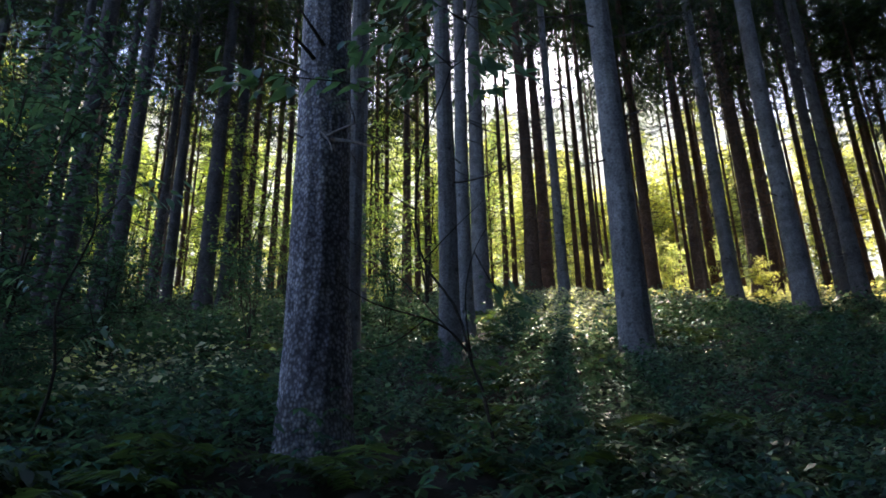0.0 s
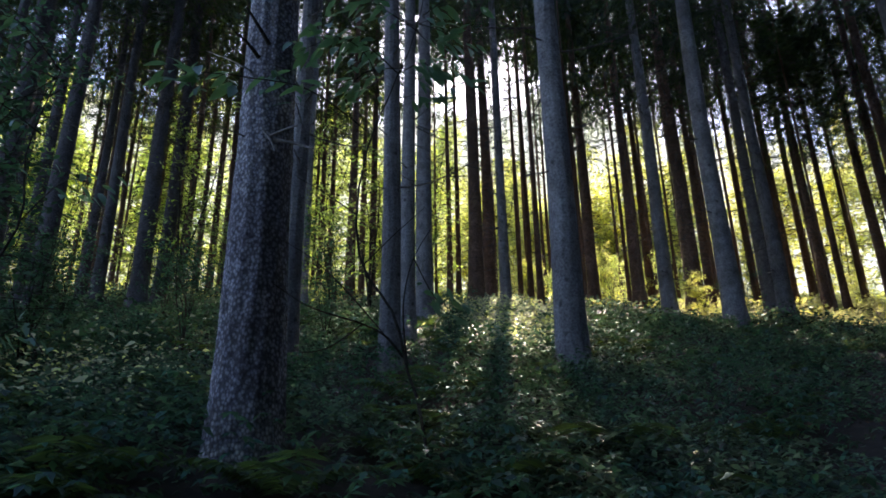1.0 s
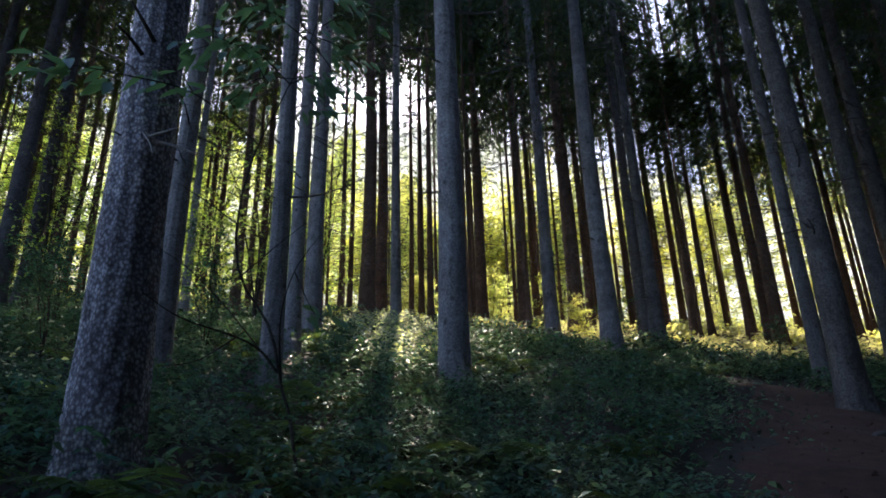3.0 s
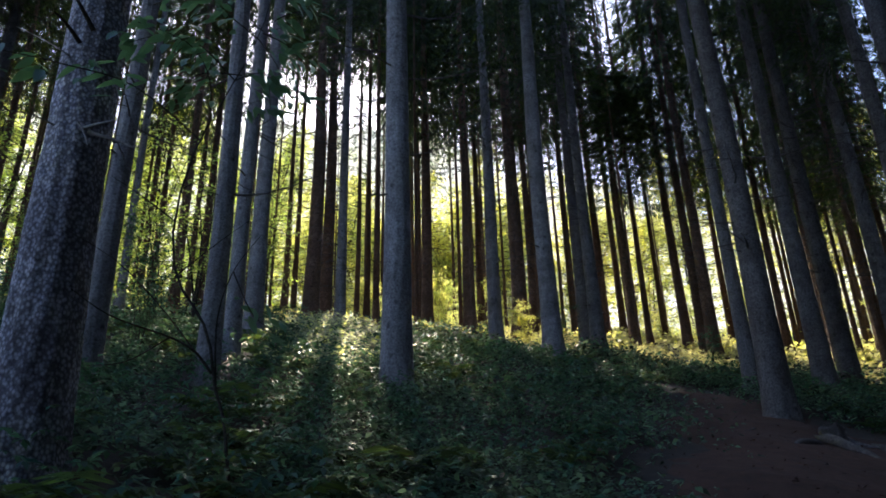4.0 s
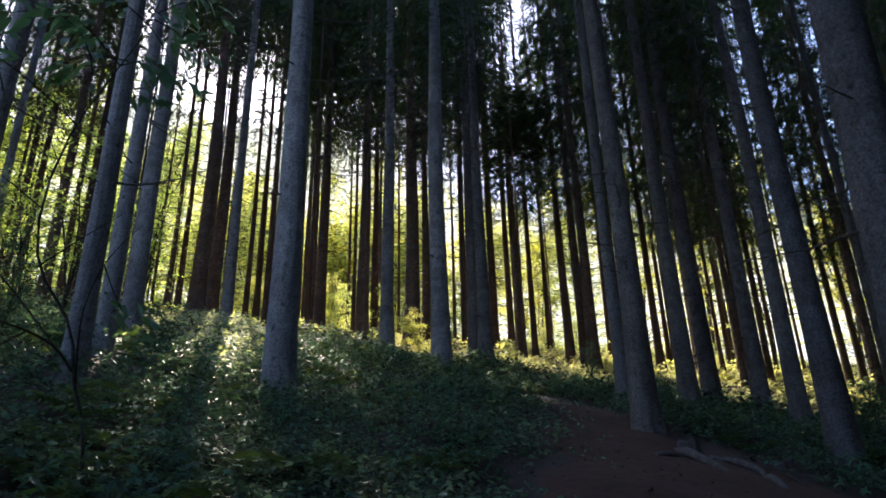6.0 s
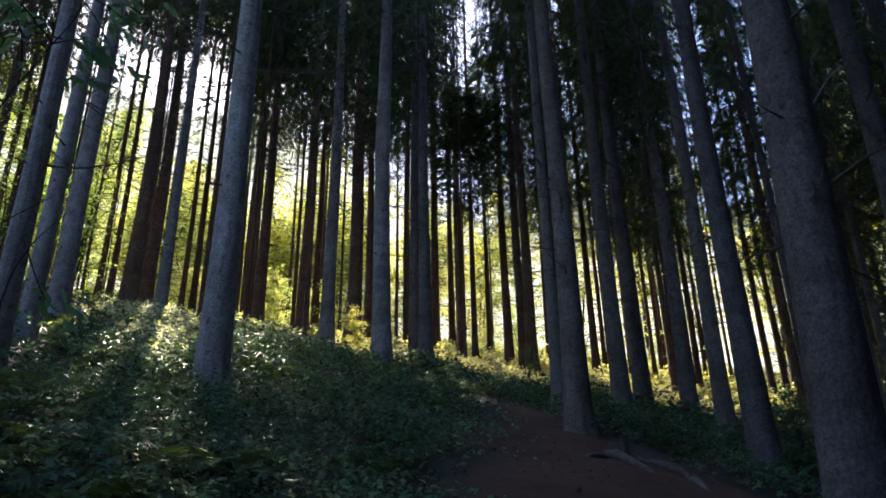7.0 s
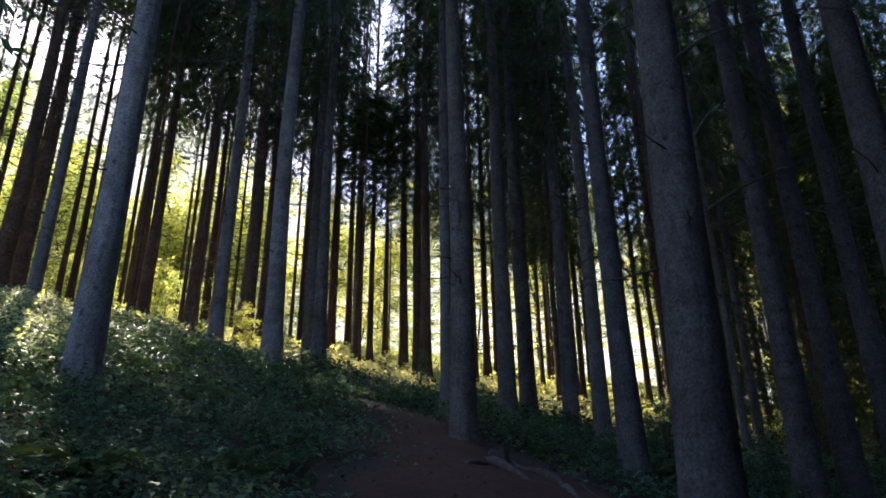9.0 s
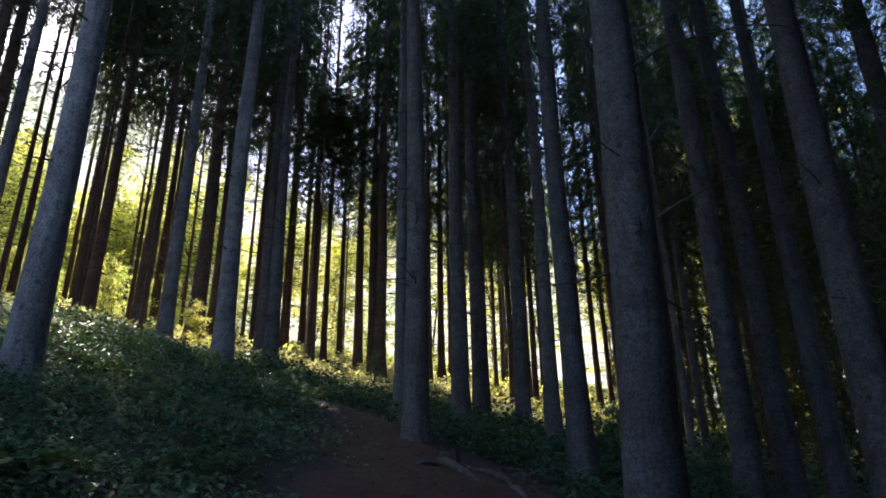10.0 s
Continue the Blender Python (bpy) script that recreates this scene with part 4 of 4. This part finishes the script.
sapling(0.25, 3.69, [
    ([(0.25, 3.69, 1.40), (0.21, 3.69, 1.92), (0.13, 3.70, 2.16), (0.07, 3.70, 2.44), (0.0, 3.70, 2.58), (-0.10, 3.70, 2.72), (-0.17, 3.70, 2.93), (-0.17, 3.70, 3.26), (-0.10, 3.70, 3.64), (-0.02, 3.70, 3.85), (0.06, 3.70, 4.09), (0.18, 3.70, 4.43), (0.26, 3.69, 4.95)], 0.010),
    ([(0.10, 3.70, 2.26), (0.01, 3.65, 2.36), (-0.12, 3.60, 2.42), (-0.39, 3.48, 2.48), (-0.57, 3.40, 2.58)], 0.008),
    ([(0.13, 3.70, 2.16), (0.10, 3.72, 2.55), (0.16, 3.74, 2.85), (0.30, 3.76, 3.10)], 0.006),
], [
    ([(-0.10, 3.70, 3.64), (-0.42, 3.27, 3.66), (-0.69, 2.92, 3.50), (-0.87, 2.77, 3.42), (-1.00, 2.67, 3.36)], 46),
    ([(-0.05, 3.70, 3.76), (-0.08, 3.50, 3.95), (-0.21, 3.39, 4.08), (-0.46, 3.27, 4.07)], 34),
    ([(0.06, 3.70, 4.09), (0.24, 3.59, 4.09), (0.29, 3.59, 3.76)], 26),
    ([(0.18, 3.70, 4.43), (-0.1, 3.55, 4.50), (-0.3, 3.45, 4.40)], 30),
    ([(0.10, 3.72, 4.15), (-0.15, 3.85, 4.20), (-0.3, 3.9, 4.05)], 24),
    ([(0.16, 3.74, 2.85), (0.28, 3.70, 2.60), (0.40, 3.66, 2.50)], 14),
    ([(0.20, 3.72, 4.50), (0.36, 3.72, 4.44), (0.48, 3.70, 4.30)], 22),
    ([(0.22, 3.70, 4.55), (0.40, 3.60, 4.62), (0.62, 3.52, 4.55)], 24),
    ([(0.06, 3.70, 4.09), (-0.16, 3.58, 4.22), (-0.36, 3.50, 4.18), (-0.52, 3.44, 4.05)], 26),
    ([(0.18, 3.70, 4.43), (0.30, 3.62, 4.20), (0.42, 3.58, 3.92)], 18),
    ([(0.10, 3.70, 2.26), (-0.2, 3.72, 2.62), (-0.45, 3.74, 2.86), (-0.72, 3.76, 3.02)], 0),
    ([(-0.14, 3.70, 2.78), (0.06, 3.66, 2.98), (0.22, 3.62, 3.12)], 0),
    ([(-0.17, 3.70, 3.10), (-0.36, 3.66, 3.22), (-0.52, 3.62, 3.30)], 0),
    ([(-0.12, 3.60, 2.42), (-0.30, 3.56, 2.28), (-0.46, 3.50, 2.24)], 0),
], 401, "thin broadleaf sapling with drooping green leaves beside the thick spruce", 0.85)
sapling(-2.1, 3.6, [([(-2.1, 3.6, 1.3), (-2.17, 3.62, 1.75), (-2.09, 3.6, 2.15), (-2.13, 3.58, 2.55), (-2.0, 3.6, 3.0), (-2.02, 3.55, 3.4), (-1.9, 3.5, 3.9)], 0.012)], [
    ([(-2.0, 3.6, 3.0), (-1.7, 3.4, 3.15), (-1.45, 3.3, 3.05)], 20), ([(-2.05, 3.6, 2.6), (-2.5, 3.5, 2.75), (-2.8, 3.4, 2.6)], 26),
    ([(-1.95, 3.55, 3.5), (-2.3, 3.4, 3.7), (-2.7, 3.3, 3.6)], 30), ([(-2.1, 3.6, 2.2), (-1.8, 3.4, 2.35), (-1.6, 3.3, 2.2)], 16),
    ([(-1.9, 3.5, 3.9), (-2.1, 3.3, 4.1), (-2.4, 3.2, 4.05)], 26)], 402, "thin broadleaf sapling with dark green leaves in the thicket", 0.62)


# ---- stubs and boughs of the two thick spruces ----
def bough_on(tree, pts, r0, label="", mat=None, segs=7):
    foot = np.array(tree.matrix_world.translation)
    line = smooth_line(pts, 16) - foot
    V, Q = tubes([line], [r0 * np.linspace(1, 0.35, 16)], segs)
    return part("dead_bough", skin("dead_bough", V, Q), mat or M_TWIG, tree, label)


thick, dark_thick = FOREST[0], FOREST[7]
bpy.context.view_layer.update()
bough_on(thick, [(-0.77, 3.73, 4.30), (-0.84, 3.64, 4.39), (-0.90, 3.58, 4.47)], 0.016, "dark broken stub", M_STEM)
bough_on(thick, [(-0.83, 3.73, 4.20), (-0.89, 3.63, 4.24), (-0.95, 3.57, 4.27)], 0.015, "dark broken stub", M_STEM)
bough_on(thick, [(-0.86, 3.80, 4.13), (-0.99, 3.70, 4.15), (-1.13, 3.62, 4.16)], 0.007, "pale thin twig", M_PALE_TWIG)
bough_on(thick, [(-0.78, 3.78, 3.63), (-0.66, 3.70, 3.645), (-0.54, 3.62, 3.65)], 0.015, "pale broken twig", M_PALE_TWIG)
bough_on(thick, [(-0.70, 3.77, 3.63), (-0.56, 3.68, 3.56), (-0.43, 3.60, 3.48)], 0.014, "pale broken twig", M_PALE_TWIG)
bough_on(thick, [(-0.78, 3.77, 3.70), (-0.71, 3.70, 3.59), (-0.67, 3.66, 3.49)], 0.009, "pale broken twig", M_PALE_TWIG)
bough_on(thick, [(-0.88, 3.80, 3.66), (-0.99, 3.72, 3.67), (-1.13, 3.66, 3.64)], 0.006)
bough_on(dark_thick, [(6.37, 2.68, 6.31), (6.60, 2.46, 6.55), (6.79, 2.25, 6.66), (7.41, 1.62, 6.87), (7.92, 1.17, 6.84)], 0.022)
bough_on(dark_thick, [(6.39, 2.66, 5.28), (6.50, 2.53, 5.52), (6.61, 2.42, 5.66)], 0.018)
bough_on(dark_thick, [(6.41, 2.68, 4.43), (6.62, 2.39, 4.64), (7.06, 2.08, 4.92)], 0.020)
bough_on(dark_thick, [(6.14, 2.80, 4.22), (6.11, 2.66, 4.32), (6.09, 2.58, 4.46)], 0.016)


# ---- roots, litter, ferns ----
def root(points, r0, label):
    ob_line = np.array([(x, y, hgt(x, y) + up) for x, y, up in smooth_line(points, 20)])
    V, Q = tubes([ob_line], [r0 * (0.4 + 0.6 * np.sin(np.linspace(0.6, 3.0, 20)))], 8)
    return tagged(new("tree_root", dress(skin("tree_root", V, Q), M_DEAD)), label, "root", "roots across the path")


root([(6.9, 6.5, -0.05), (6.55, 6.0, 0.05), (6.3, 5.6, 0.10), (6.15, 5.14, 0.03), (5.9, 4.7, -0.05)], 0.055, "bare pale root crossing the earth path")
root([(6.5, 5.9, -0.04), (6.1, 5.7, 0.05), (5.7, 5.5, 0.03), (5.3, 5.2, -0.05)], 0.04, "bare root winding over the earth path")
root([(6.9, 5.2, -0.05), (6.6, 4.9, 0.05), (6.35, 4.6, 0.04), (6.2, 4.3, -0.05)], 0.045, "bare root at the edge of the earth path")
root([(7.4, 6.2, -0.05), (7.1, 5.7, 0.06), (7.0, 5.3, 0.04), (6.7, 5.0, -0.05)], 0.05, "bare root at the edge of the earth path")

def stump_mesh(seed, rad, tall):
    """A broken stump: a lumpy foot that spreads into roots, torn off unevenly at the top."""
    r = np.random.default_rng(seed)
    segs, rows = 40, 16
    a = np.linspace(0, 2 * np.pi, segs, endpoint=False)
    ph = r.uniform(0, 6.3, 4)
    roots = np.clip(np.cos(2.5 * a + ph[0]) * np.cos(a * 0.5 + ph[1]), 0, 1) ** 2
    V = []
    for k in range(rows):
        f = k / (rows - 1)
        ragged = 1 + 0.16 * np.sin(2 * a + ph[2]) + 0.10 * np.sin(5 * a + ph[3])
        h = -0.08 + (tall * np.clip(ragged, 0.35, 2) + 0.08) * min(1.0, f * 1.25)
        R = rad * (0.75 + 2.6 * roots * (1 - min(1.0, f * 1.6)) ** 2 + 0.06 * np.sin(9 * a + 5 * f) + r.normal(0, 0.02, segs))
        R = R * (1 if f < 0.8 else 1 - (f - 0.8) * 4.4)
        V.append(np.stack([R * np.cos(a), R * np.sin(a), h - (0.12 * max(0.0, f - 0.8)), ], -1))
    return skin("tree_stump", np.concatenate(V), ring_quads(rows, segs))


for x, y, rad, tall, turn in ((6.80, 6.10, 0.17, 0.17, 0.4), (7.85, 5.65, 0.14, 0.10, 2.0)):
    ob = new("tree_stump", dress(stump_mesh(int(turn * 10), rad, tall), M_DEAD))
    ob.matrix_world = Matrix.Translation((x, y, hgt(x, y))) @ Matrix.Rotation(turn, 4, "Z")
    tagged(ob, "weathered grey broken stump with bare roots on the path", "stump", "stumps beside the path")
for k, (x, y, turn, size) in enumerate(((7.6, 5.9, 0.3, 1.1), (8.0, 5.2, 2.2, 0.9), (7.3, 5.2, 4.0, 0.8), (5.1, 4.65, 0.9, 0.7), (8.3, 6.2, 5.2, 1.0), (6.2, 6.6, 3.3, 0.6))):
    ob = new("fallen_branch", dress(bough_mesh(700 + k, 0.9, 0.018), M_DEAD))
    way = Vector((math.cos(turn), math.sin(turn), hgt(x + 0.8 * math.cos(turn), y + 0.8 * math.sin(turn)) / 0.8 - hgt(x, y) / 0.8)).normalized()
    ob.matrix_world = Matrix.Translation((x, y, hgt(x, y) + 0.05)) @ way.to_track_quat("X", "Z").to_matrix().to_4x4() @ Matrix.Scale(size, 4)
    tagged(ob, "dry fallen branch lying on the brown earth path", "branch", "fallen branches on the path")

lr = np.random.default_rng(77)
lx, ly = lr.uniform(1.5, 10.5, 2200), lr.uniform(1.5, 10, 2200)
near_path = off_path(lx, ly) < lr.uniform(-0.3, 1.2, 2200)
lx, ly = lx[near_path], ly[near_path]
lp = np.stack([lx, ly, height(lx, ly) + 0.03 + lr.uniform(0, 0.02, len(lx))], -1)
litter = new("leaf_litter", dress(sheet("leaf_litter", random_leaves(lr, lp, np.full(len(lp), 0.045), np.full(len(lp), 0.022), 0.2)), M_LITTER))
tagged(litter, "brown fallen leaves and needles on the path", "leaf litter", kind="stuff")


def fern_mesh(seed):
    r = np.random.default_rng(seed)
    F = []
    for k in range(9):
        a, L = k * 0.7 + r.uniform(-0.2, 0.2), r.uniform(0.45, 0.75)
        out = np.array([np.cos(a), np.sin(a), 0])
        sd = np.array([-np.sin(a), np.cos(a), 0])
        s = np.linspace(0.12, 1.0, 16)
        mid = out * (s * L * 0.85)[:, None] + np.array([0, 0, 1.0]) * (L * (0.85 * s - 0.62 * s * s))[:, None]
        for sg in (-1, 1):
            n = len(s)
            way = unit(sd * sg + out * 0.35 + np.array([0, 0, -0.15]))[None].repeat(n, 0) + r.normal(0, 0.08, (n, 3))
            ln = 0.17 * L / 0.6 * np.sin(np.clip(s * 2.6, 0, np.pi)) ** 0.7 * (1.05 - s) ** 0.4 + 0.02
            F.append(blades(mid, unit(way), unit(np.cross(way, [[0, 0, 1.0]])), ln, ln * 0.30, 0.1))
    return dress(sheet("fronds", np.concatenate(F)), M_FERN)


FERNS = [fern_mesh(500 + k) for k in range(4)]
fr = np.random.default_rng(88)
made = 0
while made < 150:
    d, az = 2.6 + 13 * fr.random() ** 0.9, radians(fr.uniform(-45, 80))
    x, y = d * math.sin(az), d * math.cos(az)
    if off_path(np.array([x]), np.array([y]))[0] < 0.35 or any(math.hypot(x - a, y - b) < 0.45 for a, b, *_ in NEAR):
        continue
    f = new("fern", FERNS[made % 4])
    f.matrix_world = Matrix.Translation((x, y, hgt(x, y))) @ Matrix.Rotation(made * 2.4, 4, "Z") @ Matrix.Scale(fr.uniform(0.6, 1.15), 4)
    tagged(f, "green fern with arching fronds on the forest floor", "fern", "ferns of the forest floor")
    made += 1
